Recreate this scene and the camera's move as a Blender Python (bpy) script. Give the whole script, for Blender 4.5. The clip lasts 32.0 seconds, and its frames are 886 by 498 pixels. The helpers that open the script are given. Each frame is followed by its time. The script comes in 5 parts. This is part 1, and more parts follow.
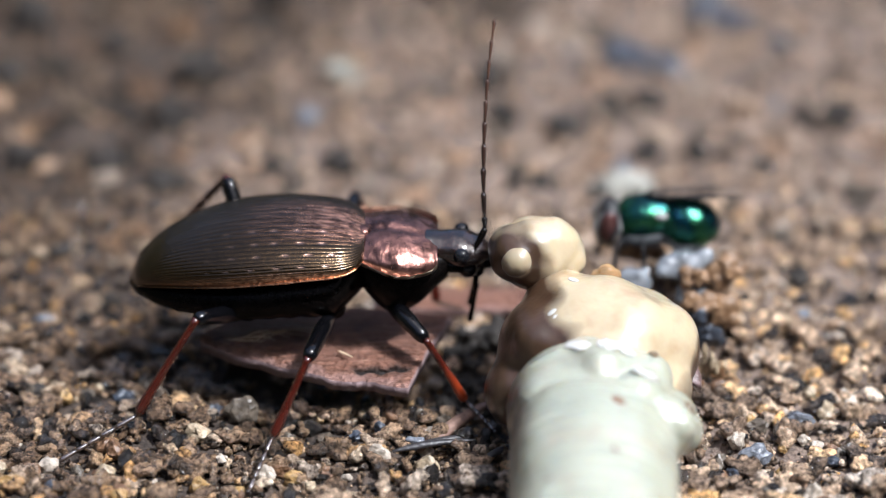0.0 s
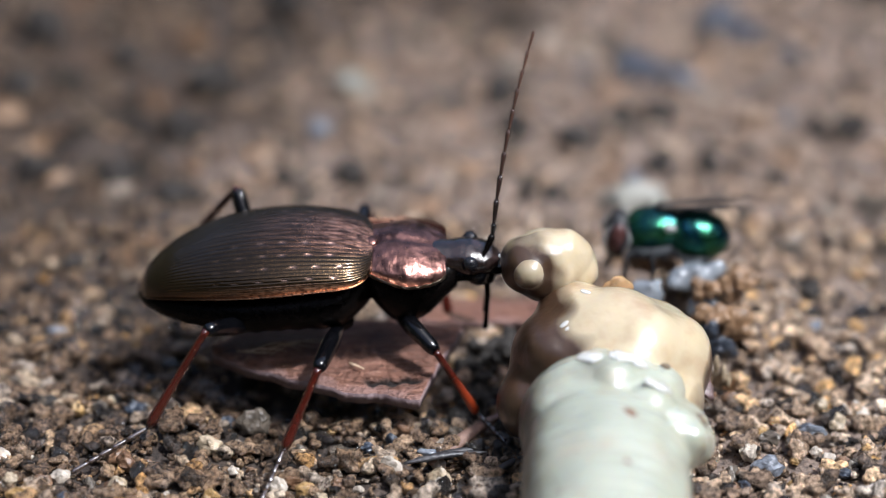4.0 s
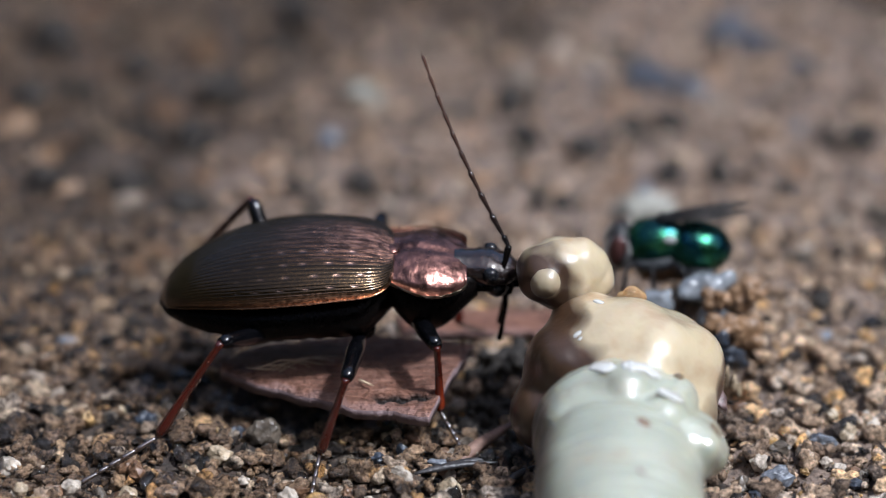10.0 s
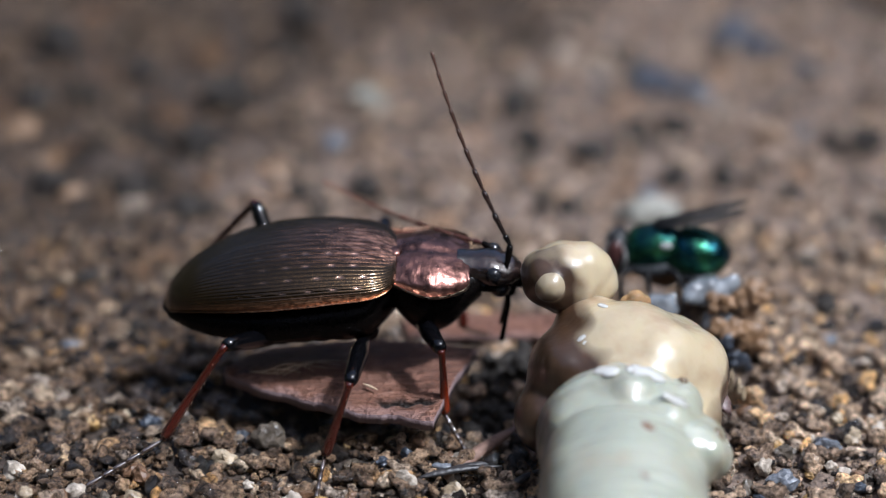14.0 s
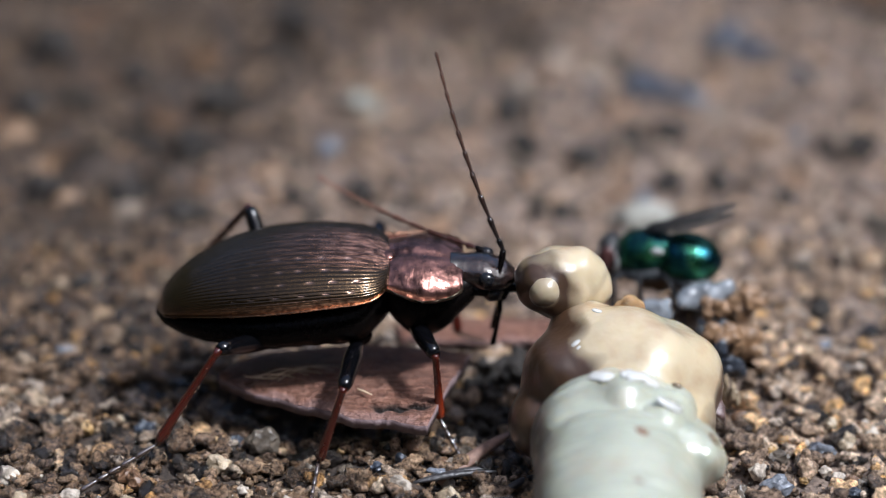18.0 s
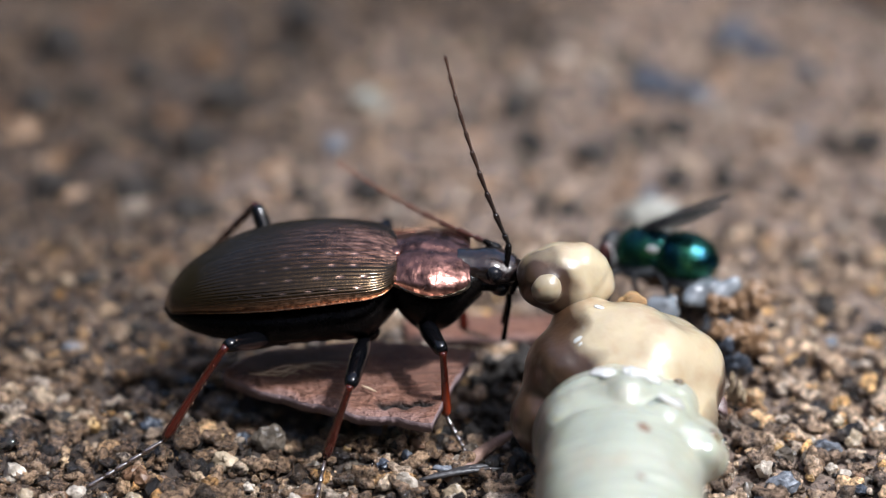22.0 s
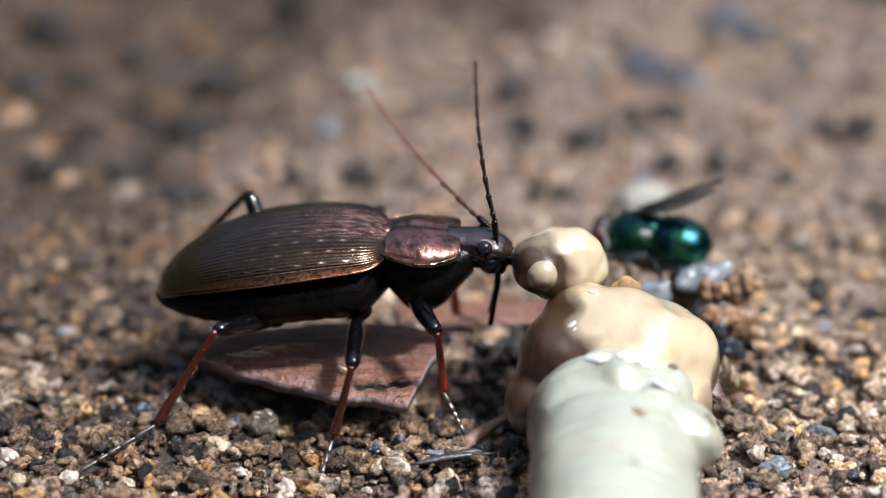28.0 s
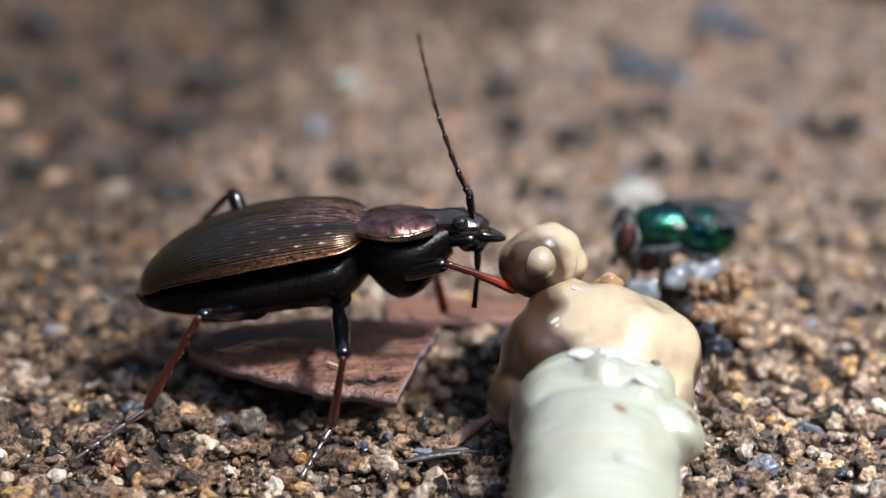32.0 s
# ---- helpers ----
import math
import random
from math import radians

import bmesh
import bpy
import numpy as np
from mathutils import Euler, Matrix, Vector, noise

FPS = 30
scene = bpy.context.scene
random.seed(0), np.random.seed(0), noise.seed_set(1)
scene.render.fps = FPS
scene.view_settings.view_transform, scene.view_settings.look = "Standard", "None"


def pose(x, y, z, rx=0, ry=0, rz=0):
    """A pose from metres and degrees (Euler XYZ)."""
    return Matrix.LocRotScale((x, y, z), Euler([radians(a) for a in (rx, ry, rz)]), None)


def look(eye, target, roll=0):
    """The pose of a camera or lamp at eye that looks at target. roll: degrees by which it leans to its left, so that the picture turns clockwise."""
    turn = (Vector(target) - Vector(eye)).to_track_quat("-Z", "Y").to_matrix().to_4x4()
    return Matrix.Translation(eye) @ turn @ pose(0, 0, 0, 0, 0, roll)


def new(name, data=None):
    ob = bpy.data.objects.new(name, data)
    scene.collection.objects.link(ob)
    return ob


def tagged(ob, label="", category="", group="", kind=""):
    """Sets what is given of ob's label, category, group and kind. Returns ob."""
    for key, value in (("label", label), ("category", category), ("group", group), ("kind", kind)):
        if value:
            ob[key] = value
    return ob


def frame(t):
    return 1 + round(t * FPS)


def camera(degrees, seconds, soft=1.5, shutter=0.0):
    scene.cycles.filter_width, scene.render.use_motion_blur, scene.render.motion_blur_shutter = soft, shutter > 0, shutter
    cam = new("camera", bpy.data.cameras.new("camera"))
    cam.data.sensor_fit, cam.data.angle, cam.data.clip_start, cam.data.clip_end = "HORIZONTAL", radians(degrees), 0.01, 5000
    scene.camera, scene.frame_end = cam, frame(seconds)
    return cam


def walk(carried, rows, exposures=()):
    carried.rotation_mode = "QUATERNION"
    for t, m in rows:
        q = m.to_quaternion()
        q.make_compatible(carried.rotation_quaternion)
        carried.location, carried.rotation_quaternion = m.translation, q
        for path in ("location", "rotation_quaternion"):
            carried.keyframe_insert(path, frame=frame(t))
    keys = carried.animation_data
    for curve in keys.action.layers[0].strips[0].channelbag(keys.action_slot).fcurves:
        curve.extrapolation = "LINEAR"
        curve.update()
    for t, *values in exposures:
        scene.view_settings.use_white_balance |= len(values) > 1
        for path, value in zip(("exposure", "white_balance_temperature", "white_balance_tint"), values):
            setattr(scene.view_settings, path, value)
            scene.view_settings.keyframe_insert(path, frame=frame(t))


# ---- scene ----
# Macro view of a ground beetle feeding on a grub. Shapes are written in millimetres and scaled by MM.
MM = 0.001
D0, PITCH, LENS = 0.26, 30.0, 14.0
cam = camera(LENS, 32.0, soft=1.1, shutter=0.5)
EYE = (0.0, -D0 * math.cos(radians(PITCH)), D0 * math.sin(radians(PITCH)))
cam.data.dof.use_dof = True
cam.data.dof.focus_distance = 0.2365
cam.data.dof.aperture_fstop = 14.0
STEP = math.degrees(math.tan(radians(LENS / 2)) / 784)
# seconds, drift of the picture to the right and down
DRIFT = [(0, 0, 0), (0.5, 4, 6), (1, 9, 9), (1.5, 16, 16), (2, 18, 15), (2.5, 16, 13), (3, 18, 13), (3.5, 19, 17),
         (5.5, 26, 26), (6, 23, 27), (6.5, 24, 25), (7, 27, 29), (7.5, 31, 33), (8, 33, 35), (8.5, 39, 41), (9, 39, 40),
         (9.5, 38, 41), (10, 39, 39), (10.5, 43, 40), (11, 46, 42), (11.5, 47, 41), (12, 46, 44), (12.5, 45, 42),
         (13, 45, 44), (13.5, 46, 44), (14, 47, 46), (14.5, 45, 48), (16.5, 35, 53), (17, 34, 53), (17.5, 34, 52),
         (18, 37, 55), (18.5, 37, 54), (19, 39, 55), (19.5, 39, 53), (20, 38, 50), (20.5, 41, 48), (21, 44, 48),
         (21.5, 48, 51), (22, 48, 50), (22.5, 48, 50), (23, 47, 47), (23.5, 44, 42), (24, 43, 43), (24.5, 44, 41),
         (25, 45, 44), (25.5, 45, 43), (27.5, 39, 27), (28, 35, 23), (28.5, 30, 24), (29, 26, 23), (29.5, 21, 25),
         (30, 17, 22), (30.5, 15, 21), (31, 14, 21), (31.5, 14, 20), (32, 14, 20)]
HOME = look(EYE, (0, 0, 0))
walk(cam, [(t, HOME @ pose(0, 0, 0, dy * STEP, dx * STEP, 0)) for t, dx, dy in DRIFT],
     [(t, e, k, 9.5) for t, e, k in ((0.0, 0.56, 5900), (3.0, 0.47, 5900), (6.0, 0.14, 5700), (9.0, 0.08, 5700), (13.0, 0.03, 5690), (14.5, 0.03, 5690), (17.0, 0.1, 5740), (18.0, 0.17, 5760),
                                     (20.0, 0.4, 5850), (22.0, 0.34, 5900), (25.0, 0.46, 5980), (28.0, 0.54, 6020), (32.0, 0.46, 6020))])

# ---- light ----
SUN_AZ, SUN_EL = 114.0, 61.0      # degrees from +y towards +x, and above the horizon
sun_from = Vector((math.sin(radians(SUN_AZ)) * math.cos(radians(SUN_EL)), math.cos(radians(SUN_AZ)) * math.cos(radians(SUN_EL)),
                   math.sin(radians(SUN_EL))))
sun = new("sun", bpy.data.lights.new("sun", "SUN"))
sun.data.energy, sun.data.angle, sun.data.color = 4.4, radians(6), (1.0, 0.99, 0.98)
sun.matrix_world = look(sun_from * 5, (0, 0, 0))
world = bpy.data.worlds.new("sky")
scene.world = world
world.use_nodes = True
wn = world.node_tree.nodes
sky = wn.new("ShaderNodeTexSky")
sky.sky_type, sky.sun_disc = "NISHITA", False
sky.dust_density, sky.air_density = 5.0, 0.8
sky.sun_elevation, sky.sun_rotation = radians(SUN_EL), radians(SUN_AZ)
world.node_tree.links.new(sky.outputs[0], wn["Background"].inputs[0])
wn["Background"].inputs[1].default_value = 0.14


# ---- materials ----
class Mat:
    """A node material with short ways to add nodes."""

    def __init__(self, name, rough=0.5, metal=0.0, spec=0.5):
        self.m = bpy.data.materials.new(name)
        self.m.use_nodes = True
        self.t = self.m.node_tree
        self.b = self.t.nodes["Principled BSDF"]
        self.put("Roughness", rough)
        self.put("Metallic", metal)
        self.put("Specular IOR Level", spec)

    def node(self, kind, **ins):
        n = self.t.nodes.new("ShaderNode" + kind)
        for k, v in ins.items():
            self.link(v, n.inputs[k.replace("_", " ")])
        return n

    def link(self, v, socket):
        if isinstance(v, bpy.types.NodeSocket):
            self.t.links.new(v, socket)
        else:
            socket.default_value = v

    def put(self, key, v):
        self.link(v, self.b.inputs[key])

    def coords(self):
        return self.node("TexCoord").outputs["Object"]

    def noise(self, size_mm, detail=4, rough=0.55, out=0, offset=0.0):
        mp = self.node("Mapping", Vector=self.coords(), Location=(offset, offset * 2, 0))
        n = self.node("TexNoise", Vector=mp.outputs[0], Scale=1 / (size_mm * MM), Detail=detail, Roughness=rough)
        return n.outputs[out]

    def ramp(self, fac, stops, smooth=False):
        n = self.node("ValToRGB", Fac=fac)
        cr = n.color_ramp
        cr.interpolation = "EASE" if smooth else "LINEAR"
        while len(cr.elements) < len(stops):
            cr.elements.new(0.5)
        for e, (p, c) in zip(cr.elements, stops):
            e.position, e.color = p, (*c, 1)
        return n.outputs[0]

    def mix(self, fac, a, b, blend="MIX"):
        n = self.t.nodes.new("ShaderNodeMix")
        n.data_type, n.blend_type = "RGBA", blend
        for s, v in ((n.inputs[0], fac), (n.inputs[6], a), (n.inputs[7], b)):
            self.link(v if not isinstance(v, tuple) or len(v) == 4 else (*v, 1), s)
        return n.outputs[2]

    def math(self, op, a, b=0.0):
        n = self.t.nodes.new("ShaderNodeMath")
        n.operation = op
        self.link(a, n.inputs[0])
        self.link(b, n.inputs[1])
        return n.outputs[0]

    def attr(self, name):
        n = self.node("Attribute")
        n.attribute_name = name
        return n.outputs["Fac"]

    def bump(self, height, dist_mm, strength=1.0):
        n = self.node("Bump", Height=height, Strength=strength, Distance=dist_mm * MM)
        self.put("Normal", n.outputs[0])

    def island(self):
        return self.node("NewGeometry").outputs["Random Per Island"]

    def own(self):
        return self.node("ObjectInfo").outputs["Random"]


def damp_vignette(m):
    """1 where the soil has dried pale, 0 where it is damp and dark: large uneven patches, drier towards +x. A radial
    vignette is painted in too.
    """
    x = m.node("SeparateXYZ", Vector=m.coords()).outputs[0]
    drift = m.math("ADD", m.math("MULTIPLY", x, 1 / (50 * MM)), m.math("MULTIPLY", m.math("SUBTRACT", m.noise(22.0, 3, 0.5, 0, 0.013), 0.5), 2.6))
    # painted vignette: the soil colour darkens away from this centre
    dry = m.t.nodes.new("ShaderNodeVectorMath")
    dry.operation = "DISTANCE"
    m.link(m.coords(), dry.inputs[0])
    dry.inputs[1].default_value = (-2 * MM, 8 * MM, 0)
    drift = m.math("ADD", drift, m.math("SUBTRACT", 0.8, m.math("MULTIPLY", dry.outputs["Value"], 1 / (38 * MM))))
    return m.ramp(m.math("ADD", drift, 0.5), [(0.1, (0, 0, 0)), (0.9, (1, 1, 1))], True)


def make_materials():
    out = {}
    m = Mat("soil", 0.75)
    base = m.ramp(m.noise(3.2, 5, 0.6), [(0.36, (0.014, 0.011, 0.009)), (0.47, (0.05, 0.036, 0.027)), (0.6, (0.13, 0.095, 0.07)), (0.72, (0.26, 0.195, 0.15))])
    fine = m.noise(0.35, 3)
    c = m.mix(0.55, base, m.ramp(fine, [(0.3, (0.03, 0.022, 0.017)), (0.7, (0.24, 0.172, 0.13))]))
    # damp ground kept very dark, which paints shade into gaps between grains
    m.put("Base Color", m.mix(damp_vignette(m), m.mix(1.0, c, (0.3, 0.265, 0.23), "MULTIPLY"), m.mix(1.0, c, (1.4, 1.4, 1.42), "MULTIPLY")))
    m.bump(fine, 0.25)
    out["soil"] = m.m
    stops = {"grain": [(0.0, (0.012, 0.011, 0.011)), (0.13, (0.04, 0.03, 0.024)), (0.18, (0.11, 0.08, 0.058)), (0.3, (0.19, 0.133, 0.092)), (0.55, (0.28, 0.2, 0.135)), (0.75, (0.42, 0.31, 0.215)),
                       (0.85, (0.44, 0.39, 0.34)), (0.93, (0.56, 0.33, 0.12)), (1.0, (0.75, 0.66, 0.54))],
             "clod": [(0.0, (0.05, 0.04, 0.034)), (0.12, (0.12, 0.09, 0.07)), (0.3, (0.22, 0.16, 0.12)), (0.6, (0.33, 0.25, 0.195)), (0.8, (0.38, 0.315, 0.27)), (0.92, (0.4, 0.29, 0.2)), (1.0, (0.48, 0.42, 0.36))]}
    for key, rough, lift in (("grain", 0.24, 1.3), ("clod", 0.7, 1.0)):
        m = Mat(key, rough)
        c = m.ramp(m.island(), stops[key])
        n = m.noise(0.4, 6, 0.65)
        c = m.mix(1.0, c, m.ramp(n, [(0.36, (0.13, 0.11, 0.1)), (0.5, (0.78, 0.75, 0.71)), (0.66, (1.75, 1.7, 1.62))]), "MULTIPLY")
        if key == "clod":                  # rusty and blackish patches
            c = m.mix(m.ramp(m.noise(7.0, 3, 0.5, 0, 0.11), [(0.56, (0, 0, 0)), (0.7, (0.8, 0.8, 0.8))]), c, (0.36, 0.2, 0.1))
            c = m.mix(m.ramp(m.noise(4.5, 3, 0.5, 0, 0.21), [(0.36, (0.95, 0.95, 0.95)), (0.47, (0, 0, 0))]), c, (0.03, 0.028, 0.022))
            c = m.mix(m.ramp(m.noise(2.2, 3, 0.5, 0, 0.31), [(0.34, (0.9, 0.9, 0.9)), (0.42, (0, 0, 0))]), c, (0.03, 0.028, 0.022))
        m.put("Base Color", m.mix(damp_vignette(m), m.mix(1.0, c, tuple(v * lift for v in ((0.72, 0.66, 0.6) if key == "grain" else (0.78, 0.68, 0.55))), "MULTIPLY"), m.mix(1.0, c, tuple(v * lift for v in ((1.5, 1.5, 1.52) if key == "grain" else (1.75, 1.66, 1.56))), "MULTIPLY")))
        m.bump(m.noise(0.3, 6, 0.7), 0.7)
        if key == "grain":                 # a film of water
            m.put("Coat Weight", m.ramp(m.noise(1.6, 3, 0.5, 0, 0.05), [(0.36, (0.2, 0.2, 0.2)), (0.55, (1, 1, 1))]))
            m.put("Coat Roughness", 0.06)
            m.link(m.node("Bump", Height=m.noise(0.35, 3), Strength=1.0, Distance=0.3 * MM).outputs[0], m.b.inputs["Coat Normal"])
        out[key] = m.m
    for key, col, rough in (("quartz", (0.46, 0.36, 0.24), 0.25), ("ochre", (0.42, 0.26, 0.1), 0.3), ("pale_stone", (0.55, 0.47, 0.38), 0.45), ("chalk", (0.36, 0.35, 0.3), 0.6), ("grey_blue", (0.2, 0.215, 0.245), 0.25),
                            ("grey_stone", (0.13, 0.105, 0.08), 0.25), ("ochre_soil", (0.27, 0.16, 0.085), 0.4), ("slate", (0.05, 0.06, 0.08), 0.3), ("dark_soil", (0.026, 0.02, 0.015), 0.8), ("tan_soil", (0.3, 0.235, 0.18), 0.6), ("brown_stone", (0.2, 0.11, 0.06), 0.35)):
        m = Mat(key, rough)
        n = m.noise(0.5, 5)
        m.put("Base Color", m.mix(m.ramp(n, [(0.35, (0, 0, 0)), (0.65, (1, 1, 1))]), tuple(v * 0.45 for v in col), col))
        m.bump(m.noise(0.3, 4), 0.1)
        out[key] = m.m
    # bark: pinkish brown, long fibres
    m = Mat("bark", 0.55)
    mp = m.node("Mapping", Vector=m.coords(), Scale=(0.25, 1.6, 1.0))
    fib = m.node("TexNoise", Vector=mp.outputs[0], Scale=1 / (0.5 * MM), Detail=6.0).outputs[0]
    streak = m.ramp(fib, [(0.3, (0.03, 0.014, 0.01)), (0.42, (0.13, 0.055, 0.036)), (0.55, (0.23, 0.105, 0.07)), (0.72, (0.46, 0.26, 0.19))])
    lip = m.attr("lip")
    c = m.mix(m.ramp(m.noise(2.5, 5, 0.6), [(0.35, (0.15, 0.15, 0.15)), (0.7, (0.75, 0.75, 0.75))]), streak, m.mix(m.noise(0.4, 4), (0.17, 0.073, 0.045), (0.38, 0.19, 0.125)))
    c = m.mix(m.ramp(m.noise(0.22, 5, 0.65), [(0.34, (0.75, 0.75, 0.75)), (0.45, (0, 0, 0))]), c, (0.05, 0.025, 0.018))
    c = m.mix(lip, c, m.mix(m.noise(0.5, 4), (0.17, 0.085, 0.065), (0.4, 0.24, 0.2)))
    m.put("Base Color", m.mix(m.attr("crack"), c, (0.012, 0.007, 0.005)))
    m.bump(m.math("ADD", fib, m.math("MULTIPLY", m.noise(0.5, 5), 0.8)), 0.95)
    out["bark"] = m.m
    m = Mat("bark_edge", 0.6)
    m.put("Base Color", m.mix(m.noise(0.6, 4), (0.1, 0.06, 0.06), (0.3, 0.22, 0.22)))
    m.bump(m.noise(0.25, 4), 0.1)
    out["bark_edge"] = m.m
    m = Mat("fibre", 0.5)
    m.put("Base Color", m.mix(m.noise(0.5, 3), (0.5, 0.36, 0.22), (0.75, 0.6, 0.42)))
    out["fibre"] = m.m
    m = Mat("stem", 0.35)
    m.put("Base Color", m.mix(m.noise(0.5, 4), (0.012, 0.012, 0.014), (0.06, 0.055, 0.055)))
    m.bump(m.noise(0.3, 4), 0.08)
    out["stem"] = m.m
    m = Mat("twig", 0.6)
    m.put("Base Color", m.mix(m.noise(0.5, 4), (0.1, 0.055, 0.04), (0.32, 0.2, 0.15)))
    m.bump(m.noise(0.3, 4), 0.1)
    out["twig"] = m.m
    # beetle
    m = Mat("elytra", 0.3, 0.9)
    rim, pit, front, stria = m.attr("rim"), m.attr("pit"), m.attr("front"), m.attr("stria")
    n = m.noise(0.25, 3)
    c = m.mix(m.noise(3.0, 3, 0.5, 0, 0.04), (0.04, 0.0245, 0.0115), (0.09, 0.055, 0.025))
    c = m.mix(1.0, c, m.ramp(n, [(0.3, (0.7, 0.7, 0.7)), (0.7, (1.35, 1.3, 1.25))]), "MULTIPLY")
    mp = m.node("Mapping", Vector=m.coords(), Scale=(0.35, 2.2, 2.2))
    lines = m.node("TexNoise", Vector=mp.outputs[0], Scale=1 / (0.55 * MM), Detail=5.0, Roughness=0.65).outputs[0]
    c = m.mix(front, c, m.mix(m.ramp(lines, [(0.42, (0, 0, 0)), (0.6, (1, 1, 1))]), (0.09, 0.04, 0.024), (0.75, 0.38, 0.25)))
    c = m.mix(m.math("MULTIPLY", stria, 0.55), c, (0.01, 0.007, 0.005))
    c = m.mix(rim, c, m.mix(m.ramp(m.noise(0.26, 4, 0.6), [(0.4, (0, 0, 0)), (0.62, (1, 1, 1))]), (0.18, 0.08, 0.04), (0.75, 0.43, 0.26)))
    c = m.mix(pit, c, (0.7, 0.45, 0.36))
    m.put("Base Color", c)
    m.put("Roughness", m.math("ADD", m.math("ADD", 0.14, m.math("MULTIPLY", front, 0.1)), m.math("MULTIPLY", n, 0.14)))
    m.put("Coat Weight", 0.35)
    m.put("Coat Roughness", 0.17)
    m.put("Coat IOR", 1.55)
    m.bump(m.noise(0.12, 2), 0.02)
    out["elytra"] = m.m
    m = Mat("pronotum", 0.25, 0.95)
    c = m.mix(m.ramp(m.noise(1.3, 5, 0.65), [(0.34, (0, 0, 0)), (0.66, (1, 1, 1))]), (0.04, 0.02, 0.016), (0.34, 0.17, 0.14))
    m.put("Base Color", m.mix(m.attr("rim"), c, m.mix(m.noise(0.4, 4), (0.26, 0.2, 0.13), (0.72, 0.6, 0.45))))
    m.put("Roughness", m.math("ADD", 0.2, m.math("MULTIPLY", m.noise(0.5, 3), 0.2)))
    m.put("Coat Weight", 0.1)
    m.put("Coat Roughness", 0.08)
    mp = m.node("Mapping", Vector=m.coords(), Scale=(2.2, 0.6, 1.0))
    wrinkle = m.node("TexNoise", Vector=mp.outputs[0], Scale=1 / (0.6 * MM), Detail=4.0).outputs[0]
    m.bump(m.math("ADD", m.math("MULTIPLY", wrinkle, 0.45), m.math("MULTIPLY", m.noise(1.1, 4), 1.2)), 0.08)
    out["pronotum"] = m.m
    m = Mat("chitin", 0.26, 0.0, 0.1)
    m.put("Base Color", m.mix(m.noise(0.5, 3), (0.0018, 0.0014, 0.0013), (0.005, 0.0038, 0.0033)))
    m.bump(m.noise(0.2, 3), 0.03)
    out["chitin"] = m.m
    m = Mat("head", 0.16, 0.0, 0.8)
    m.put("Base Color", m.mix(m.ramp(m.noise(1.2, 3), [(0.4, (0, 0, 0)), (0.7, (1, 1, 1))]), (0.004, 0.0035, 0.0035), (0.03, 0.017, 0.014)))
    m.put("Coat Weight", 0.6)
    m.put("Coat Roughness", 0.06)
    m.bump(m.math("ADD", m.math("MULTIPLY", m.noise(0.3, 2), 0.3), m.math("MULTIPLY", m.noise(1.5, 2, 0.5, 0, 0.03), 2.0)), 0.11)
    out["head"] = m.m
    m = Mat("femur", 0.17, 0.0, 0.55)
    m.put("Base Color", m.mix(m.noise(0.4, 3), (0.001, 0.0011, 0.0014), (0.003, 0.003, 0.004)))
    out["femur"] = m.m
    for key, tip in (("tibia", (0.06, 0.01, 0.006)), ("front_tibia", (0.3, 0.04, 0.01))):
        m = Mat(key, 0.2, 0.0, 0.6)
        along = m.ramp(m.math("MULTIPLY", m.node("SeparateXYZ", Vector=m.coords()).outputs[0], 1 / (5.6 * MM)), [(0.35, (0, 0, 0)), (0.9, (1, 1, 1))])
        m.put("Base Color", m.mix(along, m.mix(m.noise(0.4, 3), (0.014, 0.003, 0.002), (0.075, 0.01, 0.005)), tip))
        m.put("Coat Weight", 0.4)
        m.put("Coat Roughness", 0.08)
        out[key] = m.m
    m = Mat("spine", 0.3)
    m.put("Base Color", m.mix(m.noise(0.3, 2), (0.25, 0.12, 0.07), (0.5, 0.32, 0.22)))
    out["spine"] = m.m
    m = Mat("tarsus", 0.26, 0.0, 1.0)
    m.put("Base Color", m.mix(m.noise(0.3, 3), (0.02, 0.013, 0.011), (0.07, 0.045, 0.035)))
    m.put("Coat Weight", 1.0)
    m.put("Coat Roughness", 0.2)
    m.put("Coat IOR", 1.9)
    out["tarsus"] = m.m
    m = Mat("antenna", 0.2)
    m.put("Base Color", m.mix(m.attr("tip"), (0.005, 0.004, 0.004), (0.08, 0.04, 0.028)))
    out["antenna"] = m.m
    m = Mat("antenna_red", 0.4)
    m.put("Base Color", m.mix(m.attr("tip"), (0.05, 0.015, 0.01), (0.22, 0.1, 0.06)))
    out["antenna_red"] = m.m
    m = Mat("eye", 0.08)
    m.put("Base Color", (0.01, 0.01, 0.012, 1))
    out["eye"] = m.m
    # grub
    for key, a, b, dirt_shade in (("grub_pale", (0.3, 0.32, 0.25), (0.44, 0.45, 0.36), 0.7), ("grub_cream", (0.42, 0.34, 0.215), (0.56, 0.475, 0.325), 0.8)):
        m = Mat(key, 0.25)
        c = m.mix(m.noise(4.0, 3), a, b)
        stain_shade = m.ramp(m.noise(2.4, 4, 0.5, 0, 0.7), [(0.52, (0, 0, 0)), (0.78, (1, 1, 1))])
        c = m.mix(m.math("MULTIPLY", stain_shade, 0.3 if key == "grub_pale" else 0.6), c, (0.33, 0.2, 0.11))
        # mask of brown dirt, with painted shade mixed into it
        stain_shade = m.math("MULTIPLY", m.attr("dirt_shade"), m.math("ADD", 1.05, m.math("MULTIPLY", m.noise(1.4, 4, 0.6, 0, 0.3), 1.0)))
        stain_shade = m.math("MINIMUM", stain_shade, 0.98)
